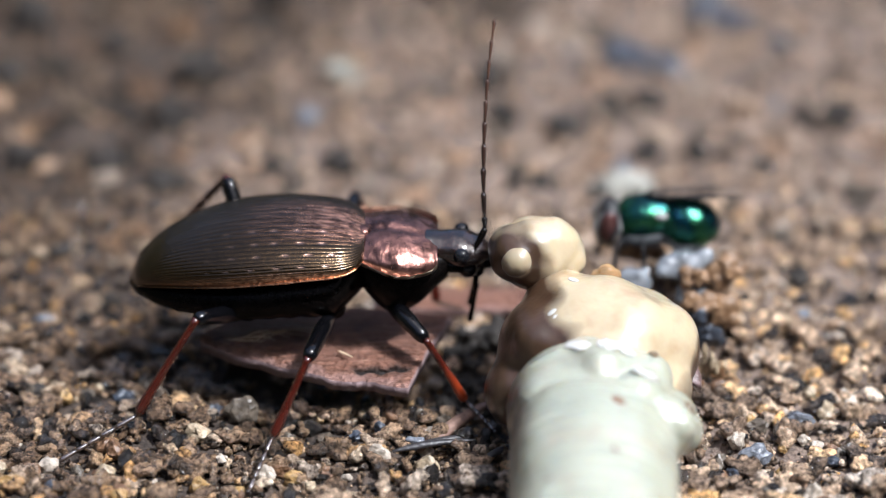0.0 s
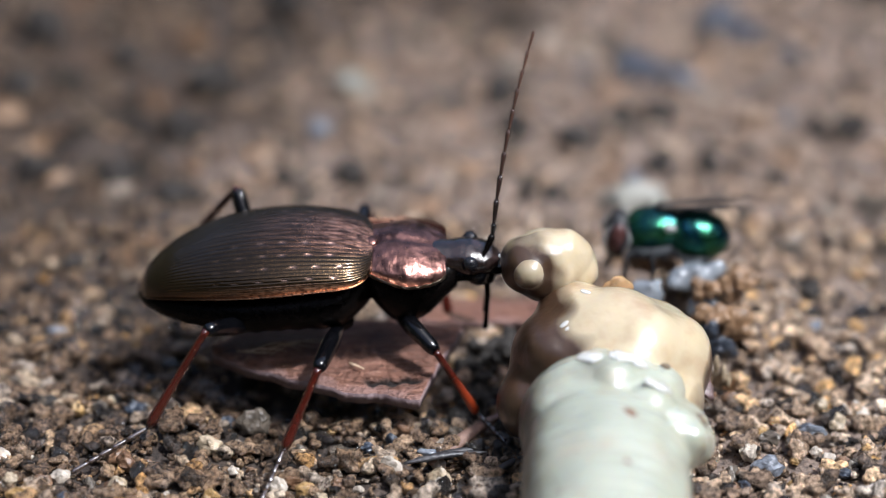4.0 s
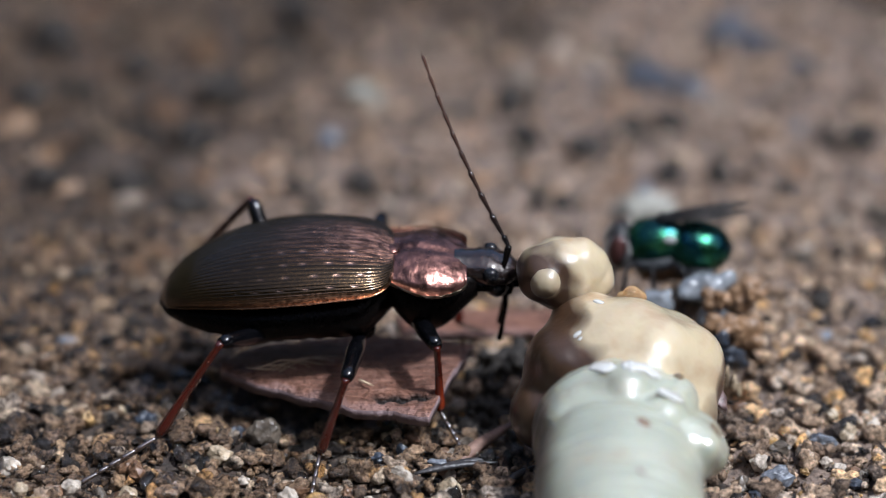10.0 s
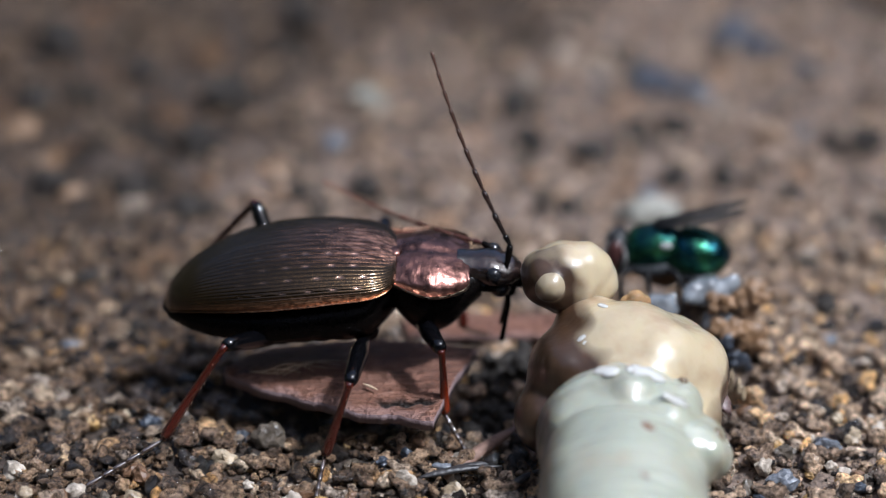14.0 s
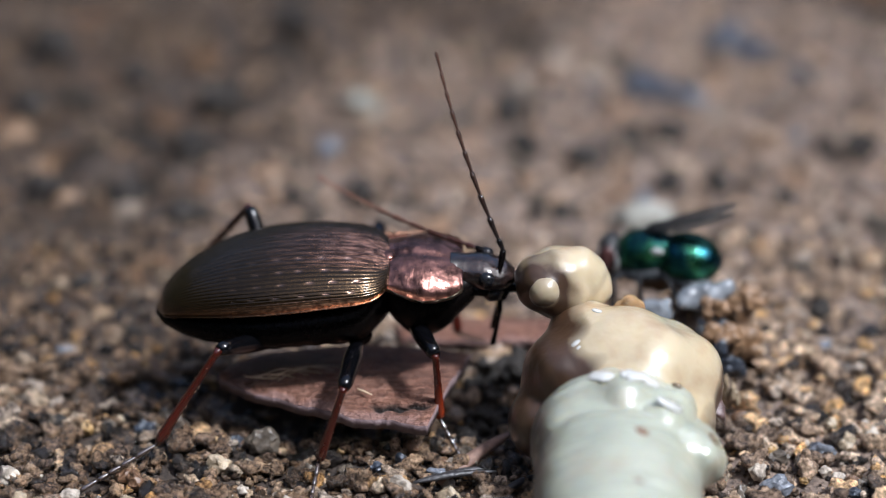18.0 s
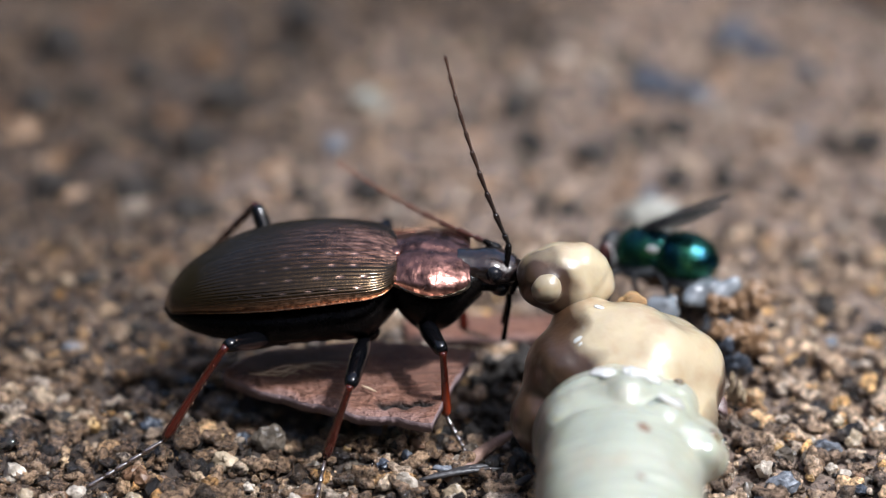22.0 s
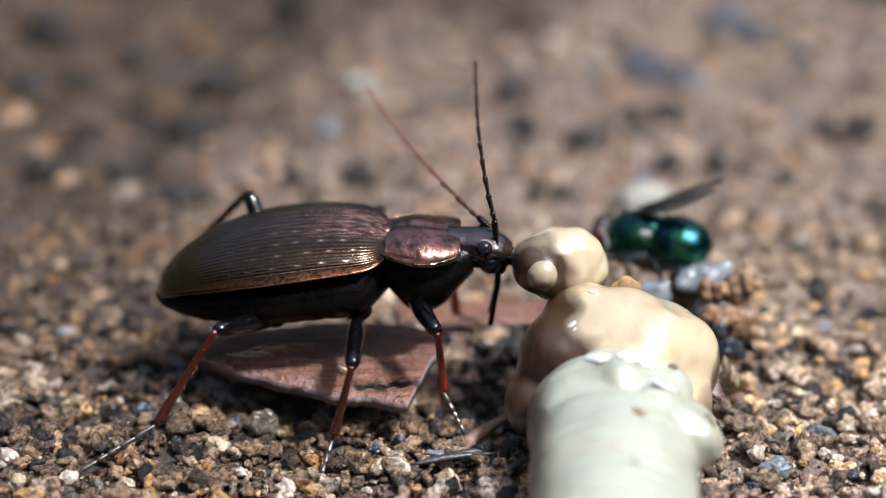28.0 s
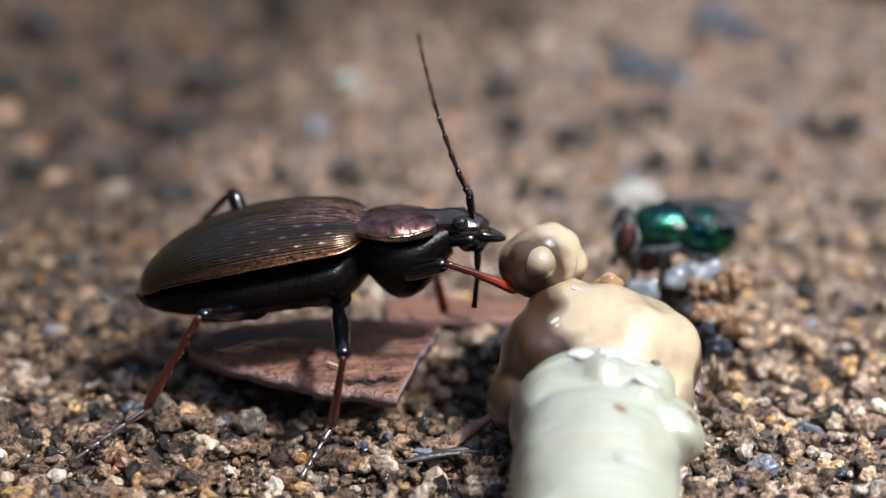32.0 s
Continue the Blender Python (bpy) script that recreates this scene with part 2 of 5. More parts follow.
        c = m.mix(stain_shade, c, m.mix(m.noise(1.5, 3, 0.5, 0, 0.2), (0.02, 0.0095, 0.005), (0.075, 0.036, 0.018)))
        m.put("Base Color", c)
        m.put("Subsurface Weight", 0.5)
        m.put("Subsurface Radius", (1.0, 0.7, 0.4))
        m.put("Subsurface Scale", 0.3 * MM)
        m.put("Coat Weight", m.math("SUBTRACT", 0.8, m.math("MULTIPLY", stain_shade, 0.4)))
        m.put("Coat Roughness", 0.17 if key == "grub_pale" else 0.12)
        m.put("Coat IOR", 1.85 if key == "grub_pale" else 1.6)
        m.put("Roughness", m.math("ADD", 0.2, m.math("MULTIPLY", m.noise(1.0, 3), 0.3)))
        if key == "grub_pale":             # fine rings round the body
            rings = m.node("TexWave", Vector=m.coords(), Scale=270.0, Distortion=3.0, Detail=2.0, Detail_Scale=0.6)
            rings.bands_direction = "Y"
            m.bump(m.math("ADD", m.noise(1.1, 2), m.math("MULTIPLY", rings.outputs["Fac"], 0.4)), 0.17)
        else:
            m.bump(m.noise(1.1, 2), 0.07)
        m.link(m.node("Bump", Height=m.noise(1.5, 3, 0.5, 0, 0.4), Strength=1.0, Distance=0.12 * MM).outputs[0], m.b.inputs["Coat Normal"])
        out[key] = m.m
    m = Mat("slime", 0.08)
    m.put("Base Color", (0.9, 0.62, 0.34, 1))
    m.put("Transmission Weight", 0.8)
    m.put("IOR", 1.36)
    out["slime"] = m.m
    m = Mat("wet_white", 0.1)
    m.put("Base Color", m.mix(m.noise(0.5, 3), (0.6, 0.6, 0.56), (0.8, 0.79, 0.75)))
    m.put("Coat Weight", 1.0)
    m.put("Transmission Weight", 0.25)
    out["wet_white"] = m.m
    m = Mat("wet_grey", 0.2)
    m.put("Base Color", m.mix(m.noise(1.2, 4), (0.05, 0.056, 0.062), (0.3, 0.32, 0.345)))
    m.put("Coat Weight", 0.8)
    m.bump(m.noise(0.8, 3), 0.15)
    out["wet_grey"] = m.m
    m = Mat("spot", 0.35)
    m.put("Base Color", m.mix(m.noise(0.4, 3), (0.09, 0.045, 0.028), (0.22, 0.12, 0.07)))
    out["spot"] = m.m
    m = Mat("scab", 0.3)
    m.put("Base Color", m.mix(m.noise(0.8, 4), (0.035, 0.02, 0.02), (0.2, 0.13, 0.12)))
    m.bump(m.noise(0.5, 4), 0.25)
    m.put("Coat Weight", 0.5)
    out["scab"] = m.m
    m = Mat("speck", 0.35)
    m.put("Base Color", m.mix(m.noise(0.4, 3), (0.05, 0.02, 0.01), (0.12, 0.05, 0.02)))
    out["speck"] = m.m
    # fly
    m = Mat("fly_metal", 0.17, 0.95)
    m.put("Base Color", m.mix(m.ramp(m.noise(1.8, 3), [(0.38, (0, 0, 0)), (0.62, (1, 1, 1))]), (0.006, 0.045, 0.07), (0.04, 0.17, 0.075)))
    m.put("Coat Weight", 0.1)
    m.put("Coat Roughness", 0.15)
    m.bump(m.noise(0.25, 4), 0.05)
    out["fly_metal"] = m.m
    m = Mat("fly_side", 0.5)
    m.put("Base Color", m.mix(m.noise(0.5, 4), (0.008, 0.01, 0.012), (0.045, 0.05, 0.055)))
    m.bump(m.noise(0.2, 4), 0.1)
    out["fly_side"] = m.m
    m = Mat("fly_dark", 0.45, 0.0, 0.2)
    m.put("Base Color", m.mix(m.noise(0.4, 3), (0.005, 0.006, 0.007), (0.018, 0.018, 0.02)))
    out["fly_dark"] = m.m
    m = Mat("fly_eye", 0.2)
    m.put("Base Color", m.mix(m.noise(0.3, 3), (0.035, 0.014, 0.013), (0.085, 0.035, 0.032)))
    out["fly_eye"] = m.m
    m = Mat("fly_face", 0.6)
    m.put("Base Color", m.mix(m.noise(0.3, 3), (0.008, 0.008, 0.009), (0.03, 0.03, 0.03)))
    out["fly_face"] = m.m
    m = Mat("fly_cheek", 0.3)
    m.put("Base Color", m.mix(m.noise(0.3, 3), (0.18, 0.18, 0.18), (0.4, 0.4, 0.39)))
    out["fly_cheek"] = m.m
    m = Mat("fly_wing", 0.2)
    m.put("Base Color", m.mix(m.noise(0.8, 3), (0.02, 0.019, 0.018), (0.07, 0.066, 0.062)))
    m.put("Alpha", 0.85)
    out["fly_wing"] = m.m
    # dark green for the added ring out of view that blocks sky light
    m = Mat("sky_blocker", 0.9)
    m.put("Base Color", m.mix(m.node("TexNoise", Vector=m.coords(), Scale=1.5, Detail=6.0).outputs[0], (0.015, 0.02, 0.01), (0.05, 0.06, 0.03)))
    out["sky_blocker"] = m.m
    return out


MATS = make_materials()


# ---- helpers of this scene ----
def mesh_of(name, verts, faces, material, smooth=True, attrs=None):
    """A mesh from arrays in millimetres."""
    me = bpy.data.meshes.new(name)
    me.from_pydata([tuple(float(c) * MM for c in v) for v in verts], [], faces)
    me.materials.append(MATS[material])
    if smooth:
        me.polygons.foreach_set("use_smooth", [True] * len(me.polygons))
    for key, values in (attrs or {}).items():
        me.attributes.new(key, "FLOAT", "POINT").data.foreach_set("value", [float(v) for v in values])
    me.update()
    return me


def part(name, me, parent=None, label="", at=None):
    """Links a mesh as one object under a thing or part."""
    ob = new(name, me)
    ob.parent = parent
    if at is not None:
        ob.matrix_basis = at
    return tagged(ob, label)


def thing(name, label, category, group="", at=None, kind=""):
    ob = new(name)
    ob.empty_display_size = 0.003
    if at is not None:
        ob.matrix_basis = at
    return tagged(ob, label, category, group, kind)


def at_mm(x, y, z, rx=0, ry=0, rz=0):
    return pose(x * MM, y * MM, z * MM, rx, ry, rz)


def spline(table, x):
    """Smooth value of a short table of (x, value) at x."""
    xs = [p[0] for p in table]
    x = min(max(x, xs[0]), xs[-1])
    i = max(j for j in range(len(xs)) if xs[j] <= x and j < len(xs) - 1)
    p = [table[max(i - 1, 0)], table[i], table[i + 1], table[min(i + 2, len(xs) - 1)]]
    u = (x - p[1][0]) / (p[2][0] - p[1][0])
    w = p[2][0] - p[1][0]
    m1 = (p[2][1] - p[0][1]) / max(p[2][0] - p[0][0], 1e-6) * w
    m2 = (p[3][1] - p[1][1]) / max(p[3][0] - p[1][0], 1e-6) * w
    return ((2 * u ** 3 - 3 * u ** 2 + 1) * p[1][1] + (u ** 3 - 2 * u ** 2 + u) * m1 + (-2 * u ** 3 + 3 * u ** 2) * p[2][1] + (u ** 3 - u ** 2) * m2)


def skin(rings, closed=True, caps=True):
    """Verts and faces that join rings of equal size."""
    n = len(rings[0])
    verts = [v for r in rings for v in r]
    faces = []
    for i in range(len(rings) - 1):
        for j in range(n if closed else n - 1):
            k = (j + 1) % n
            faces.append((i * n + j, i * n + k, (i + 1) * n + k, (i + 1) * n + j))
    if caps:
        faces.append(tuple(reversed(range(n))))
        faces.append(tuple(range((len(rings) - 1) * n, len(rings) * n)))
    return verts, faces


def lobe(table, n=20, steps=24, ripple=None):
    """Rings along x from a table of (x, half width, z of top, z of bottom)."""
    rings = []
    x0, x1 = table[0][0], table[-1][0]
    for i in range(steps + 1):
        x = x0 + (x1 - x0) * (0.5 - 0.5 * math.cos(math.pi * i / steps))
        w, top, bot = (spline([(r[0], r[k]) for r in table], x) for k in (1, 2, 3))
        w = max(w, 0.02)
        ring = []
        for j in range(n):
            a = 2 * math.pi * j / n
            k = 1 + (ripple(x, a) if ripple else 0)
            ring.append((x, w * k * math.cos(a), (top + bot) / 2 + (top - bot) / 2 * k * math.sin(a)))
        rings.append(ring)
    return skin(rings)


def limb(length, table, n=10, steps=14, bow=0.0, flat=1.0):
    """A limb along +x: a table of (share of the length, radius); bow lifts its middle."""
    rings = []
    for i in range(steps + 1):
        u = i / steps
        r = spline(table, u)
        rings.append([(u * length, r * math.cos(2 * math.pi * j / n) * flat, bow * math.sin(math.pi * u) + r * math.sin(2 * math.pi * j / n)) for j in range(n)])
    return skin(rings)


def merged(*pieces):
    """One verts and faces pair from several."""
    verts, faces = [], []
    for v, f in pieces:
        o = len(verts)
        verts += list(v)
        faces += [tuple(i + o for i in q) for q in f]
    return verts, faces


def moved(piece, m):
    return [tuple(m @ Vector(v)) for v in piece[0]], piece[1]


def ball(rx, ry, rz, n=20, m=12):
    rings = []
    for i in range(m + 1):
        a = math.pi * (0.02 + 0.96 * i / m)
        rings.append([(-rx * math.cos(a), ry * math.sin(a) * math.cos(2 * math.pi * j / n), rz * math.sin(a) * math.sin(2 * math.pi * j / n)) for j in range(n)])
    return skin(rings)


def blob(spheres, n=40, m=26, soft=0.5):
    """One smooth lump round several overlapping balls (x, y, z, radius), star-shaped about the first."""
    c0 = Vector(spheres[0][:3])
    rings = []
    for i in range(m + 1):
        a = math.pi * (0.015 + 0.97 * i / m)
        ring = []
        for j in range(n):
            b = 2 * math.pi * j / n
            d = Vector((-math.cos(a), math.sin(a) * math.cos(b), math.sin(a) * math.sin(b)))
            lo, hi = 0.0, 12.0
            for _ in range(18):
                t = (lo + hi) / 2
                p = c0 + d * t
                f = sum(math.exp(-((p - Vector(q[:3])).length - q[3]) / soft) for q in spheres)
                lo, hi = (t, hi) if f > 1 else (lo, t)
            ring.append(tuple(c0 + d * lo))
        rings.append(ring)
    return skin(rings)


def fused(pieces, voxel=0.2, rounds=6):
    """Overlapping closed pieces melted into one smooth skin, in mm."""
    v, f = merged(*pieces)
    me = bpy.data.meshes.new("lump")
    me.from_pydata([tuple(c * MM for c in p) for p in v], [], f)
    ob = bpy.data.objects.new("lump", me)
    scene.collection.objects.link(ob)
    mod = ob.modifiers.new("melt", "REMESH")
    mod.mode, mod.voxel_size = "VOXEL", voxel * MM
    mod = ob.modifiers.new("smooth", "SMOOTH")
    mod.factor, mod.iterations = 0.5, rounds
    out = bpy.data.meshes.new_from_object(ob.evaluated_get(bpy.context.evaluated_depsgraph_get()))
    verts, faces = [tuple(p.co / MM) for p in out.vertices], [tuple(p.vertices) for p in out.polygons]
    for data in (ob, me, out):
        (bpy.data.objects if data is ob else bpy.data.meshes).remove(data)
    return verts, faces


def globe(x, y, z, rad, sy=1.0, sz=1.0):
    return moved(ball(rad, rad * sy, rad * sz, 24, 16), Matrix.Translation((x, y, z)))


def near_to(p, x, y, z, rad):
    """1 at the point, 0 from the radius on."""
    d = 1 - math.dist(p, (x, y, z)) / rad
    return max(0.0, d) ** 0.8 if d > 0 else 0.0


def rock(seed, sx, sy, sz, level=2, rough=0.3):
    """An angular pebble about the origin."""
    bm = bmesh.new()
    bmesh.ops.create_icosphere(bm, subdivisions=level, radius=0.5)
    off = Vector((seed * 3.17, seed * 1.31, seed * 0.77))
    cuts = random.Random(seed)
    planes = [(Vector((cuts.uniform(-1, 1), cuts.uniform(-1, 1), cuts.uniform(-1, 1))).normalized(), cuts.uniform(0.3, 0.45)) for _ in range(7)]
    verts = []
    for v in bm.verts:
        p = v.co.copy()
        for nrm, d in planes:
            over = p.dot(nrm) - d
            if over > 0:
                p -= nrm * over * 0.9
        p *= 1 + rough * noise.noise(v.co * 3.5 + off)
        verts.append((p.x * sx, p.y * sy, p.z * sz))
    faces = [tuple(v.index for v in f.verts) for f in bm.faces]
    bm.free()
    return verts, faces


# ---- ground ----
def height(x, y):
    """Height of the soil at x, y, all in millimetres."""
    fade = max(0.0, 1 - max(abs(x), abs(y)) / 400.0)
    p = Vector((x, y, 0))
    h = 0.8 * noise.noise(p / 9.0) + 0.85 * noise.noise(p / 3.3 + Vector((5, 1, 0))) + 0.22 * noise.noise(p / 1.2)
    hollow = 2.7 * math.exp(-((x + 9.2) / 7.8) ** 4 - ((y + 17.6) / 3.7) ** 4)
    mound = 4.4 * math.exp(-((x - 15.8) / 4.8) ** 2 - ((y + 10.0) / 3.8) ** 2)
    dip = 1.6 * math.exp(-((x - 1.5) / 3.6) ** 2 - ((y + 19.0) / 4.5) ** 2)
    return fade * (h - 0.35) - hollow + mound - dip


def axis(lo, hi, step):
    mid = list(np.arange(lo, hi + 0.01, step))
    out = [50 * 1.7 ** k for k in range(1, 30)]
    return [lo - d for d in reversed(out)] + mid + [hi + d for d in out]


def build_ground():
    xs, ys = axis(-48, 48, 0.6), axis(-46, 72, 0.6)
    verts = [(x, y, height(x, y)) for y in ys for x in xs]
    n = len(xs)
    faces = [(j * n + i, j * n + i + 1, (j + 1) * n + i + 1, (j + 1) * n + i) for j in range(len(ys) - 1) for i in range(n - 1)]
    tagged(part("ground", mesh_of("ground", verts, faces, "soil")), "damp brown sandy soil with crumbly grains", "soil", kind="structure")


def crumb(seed, n=14, m=10):
    """A lobed crumb of soil about 1 mm across."""
    rng = random.Random(seed)
    balls = [(0, 0, 0, 0.2)] + [(rng.uniform(-0.3, 0.3), rng.uniform(-0.3, 0.3), rng.uniform(-0.22, 0.22), rng.uniform(0.1, 0.24)) for _ in range(6)]
    v, f = blob(balls, n, m, 0.035)
    off = Vector((seed * 1.7, 0, seed * 0.3))
    v = [tuple(Vector(p) * (1 + 0.3 * noise.noise(Vector(p) * 6 + off))) for p in v]
    tri = []
    for q in f:
        tri += [(q[0], q[i], q[i + 1]) for i in range(1, len(q) - 1)]
    return v, tri


def crumb_pile(seed, d):
    """Rounded crumbs stuck together, about d mm across."""
    rng = random.Random(seed)
    bits = [globe(rng.gauss(0, 0.2) * d, rng.gauss(0, 0.2) * d, rng.gauss(0, 0.16) * d, rng.uniform(0.14, 0.26) * d) for _ in range(10)]
    v, f = fused(bits, 0.05 * d, 2)
    return [tuple(Vector(p) * (1 + 0.2 * noise.noise(Vector(p) * (5 / d) + Vector((seed, 0, 0))))) for p in v], f


def scatter(name, count, area, sizes, levels, material, label, category, seed, sink=0.25, skip=None):
    """Many grains joined into one mesh."""
    rng = random.Random(seed)
    shapes = []
    for k in range(18):
        v, f = crumb(seed * 50 + k) if levels == 3 else crumb(seed * 50 + k, 9, 6) if levels == 2 else rock(seed * 50 + k, 1, 1, 1, 1, 0.45)
        shapes.append((np.array(v), np.array(f)))
    vs, fs, base = [], [], 0
    for _ in range(count):
        x, y = rng.uniform(area[0], area[1]), rng.uniform(area[2], area[3])
        s = sizes[0] * (sizes[1] / sizes[0]) ** (rng.random() ** 1.6)
        if skip and skip(x, y, s):
            continue
        v, f = shapes[rng.randrange(len(shapes))]
        rot = np.array(Euler((rng.uniform(0, 6.3), rng.uniform(0, 6.3), rng.uniform(0, 6.3))).to_matrix())
        flat = np.array((rng.uniform(0.8, 1.25), rng.uniform(0.7, 1.1), rng.uniform(0.6, 0.95))) * s
        vs.append((v @ rot.T) * flat + np.array((x, y, height(x, y) + s * (0.5 - sink) * 0.8)))
        fs.append(f + base)
        base += len(v)
    v, f = np.concatenate(vs) * MM, np.concatenate(fs)
    me = bpy.data.meshes.new(name)
    me.vertices.add(len(v))
    me.vertices.foreach_set("co", v.astype(np.float32).ravel())
    me.loops.add(f.size)
    me.loops.foreach_set("vertex_index", f.astype(np.int32).ravel())
    me.polygons.add(len(f))
    me.polygons.foreach_set("loop_start", np.arange(0, f.size, 3, dtype=np.int32))
    me.polygons.foreach_set("loop_total", np.full(len(f), 3, dtype=np.int32))
    me.polygons.foreach_set("use_smooth", np.full(len(f), levels > 1))
    me.update(calc_edges=True)
    me.materials.append(MATS[material])
    tagged(part(name, me), label, category, kind="stuff")


def build_soil():
    scatter("soil_grains", 5600, (-36, 36, -46, -12), (0.55, 2.5), 3, "grain", "wet sandy soil crumbs in brown, tan and grey", "soil grains", 3, 0.08)
    scatter("soil_crumbs", 4200, (-42, 42, -14, 6), (0.5, 2.0), 2, "grain", "brown soil crumbs with dark gaps", "soil crumbs", 4)
    scatter("fine_grit", 6000, (-36, 36, -44, -8), (0.2, 0.55), 1, "grain", "fine wet sand between larger grains", "sand", 9, 0.1)
    scatter("dry_crumbs", 9000, (-50, 50, 0, 74), (0.4, 1.5), 1, "clod", "dry brown soil crumbs on the ground", "soil crumbs", 5)
    scatter("soil_clods", 420, (-50, 50, 0, 74), (1.2, 3.2), 2, "clod", "rounded soil clods, tan and dark brown", "soil clods", 7, 0.4)


def stone(name, x, y, size, material, label, seed, lift=0.0, turn=0.0):
    ob = part(name, mesh_of(name, *rock(seed, *size, level=3, rough=0.35), material, smooth=False))
    ob.matrix_basis = at_mm(x, y, height(x, y) + size[2] * 0.28 + lift, 0, 0, turn)
    return tagged(ob, label, "stone", "stones in the soil")


def build_sky_blocker():
    """An unseen dark ring, added to block low sky light; it is lower towards +y."""
    low, top = [], []
    for j in range(96):
        a = 2 * math.pi * j / 96
        x, y = math.sin(a), math.cos(a)
        tall = 2500 + 3500 * min(1, max(0, (0.85 - y) / 0.5))
        tall *= 1 + 0.2 * math.sin(j * 1.3) + 0.15 * math.sin(j * 3.1)
        low.append((7000 * x, 7000 * y, -300))
        top.append((7000 * x, 7000 * y, tall))
    v, f = skin([low, top], caps=False)
    tagged(part("backdrop", mesh_of("backdrop", v, f, "sky_blocker")), "unseen dark ring added to block the low sky", "trees", kind="structure")


# ---- beetle ----
# Beetle space: x forward, y to its left, z up; the base point lies on the ground under the body.
WIDTH = [(-11.9, 0.25), (-11.3, 1.6), (-9.3, 3.15), (-6.0, 4.4), (-3.0, 4.75), (0.0, 4.6), (2.0, 4.3), (3.0, 3.8), (3.5, 3.2), (3.8, 2.5)]
EDGE = [(-11.9, 7.5), (-11.0, 8.15), (-9.3, 8.95), (-6.0, 9.8), (-3.0, 10.25), (0.0, 10.5), (2.5, 10.6), (3.8, 10.75)]
SPINE = [(-11.9, 7.7), (-11.3, 8.95), (-9.3, 10.55), (-6.0, 11.8), (-2.0, 12.35), (2.0, 12.1), (3.8, 11.5)]


def elytron(side):
    nx, na = 120, 187
    verts, rim, pit, front, stria = [], [], [], [], []
    rng = random.Random(4)
    pits = [(row, x + 0.4 * (row == 0.5) + rng.uniform(-0.25, 0.25)) for row in (0.16, 0.33, 0.5, 0.68) for x in np.arange(-6.6, 2.6, 1.55)]
    for i in range(nx + 1):
        u = i / nx
        x = -11.9 + 15.7 * (u - 0.035 * math.sin(2 * math.pi * u))
        w, e, s = spline(WIDTH, x), spline(EDGE, x), spline(SPINE, x)
        for j in range(na + 1):
            a = j / na
            if a < 0.93:
                b = a / 0.93
                y = w * 0.97 * math.sin(b * math.pi / 2) ** 0.96
                z = e + 0.05 + (s - e) * math.cos(b * math.pi / 2) ** 0.82
            else:                         # turned-up rim
                b = (a - 0.93) / 0.07
                y = w * (0.97 + 0.05 * b)
                z = e + 0.05 + 0.12 * b * b
            groove = (0.5 + 0.5 * math.cos(a * 2 * math.pi * 17)) ** 2 * min(1, max(0, 8 * (0.9 - a))) * min(1, 12 * u) * min(1, 12 * a)
            dz = -0.022 * groove
            p = 0.0
            for row, px in pits:
                d = math.hypot((x - px) * 0.62, (a - row) * w * 1.6) / 0.17
                if d < 1.6:
                    p = max(p, math.exp(-d * d * 1.8))
            dz -= 0.055 * p
            verts.append((x, side * (y + 0.02 + dz * math.sin(a * 1.4)), z + dz * math.cos(a * 1.4)))
            rim.append(min(1, max(0, (a - 0.87 + 0.13 * math.sin(math.pi * u) ** 0.7) / 0.09)) * (0.04 + 0.96 * min(1, (max(0, u - 0.1) * 1.7) ** 2)))
            pit.append(min(1.0, p) * min(1, max(0.05, 1.9 * u - 0.7)) * 0.8)
            front.append(min(1, max(0, (u - 0.42) / 0.4)) ** 1.5 * max(0, min(1, (0.36 - a) / 0.2)))
            stria.append(groove)
    n = na + 1
    faces = []
    for i in range(nx):
        for j in range(na):
            q = (i * n + j, i * n + j + 1, (i + 1) * n + j + 1, (i + 1) * n + j)
            faces.append(q if side < 0 else tuple(reversed(q)))
    # underside shell, so that the wing case has thickness
    top = len(verts)
    verts += [(v[0] * 0.995, v[1] * 0.985, v[2] - 0.12) for v in verts[:top]]
    faces += [tuple(reversed([k + top for k in q])) for q in faces[:nx * na]]
    for i in range(nx):
        faces.append((i * n + na, i * n + na + top, (i + 1) * n + na + top, (i + 1) * n + na))
    return mesh_of("elytron", verts, faces, "elytra", True, {"rim": rim * 2, "pit": pit * 2, "front": front * 2, "stria": stria * 2})


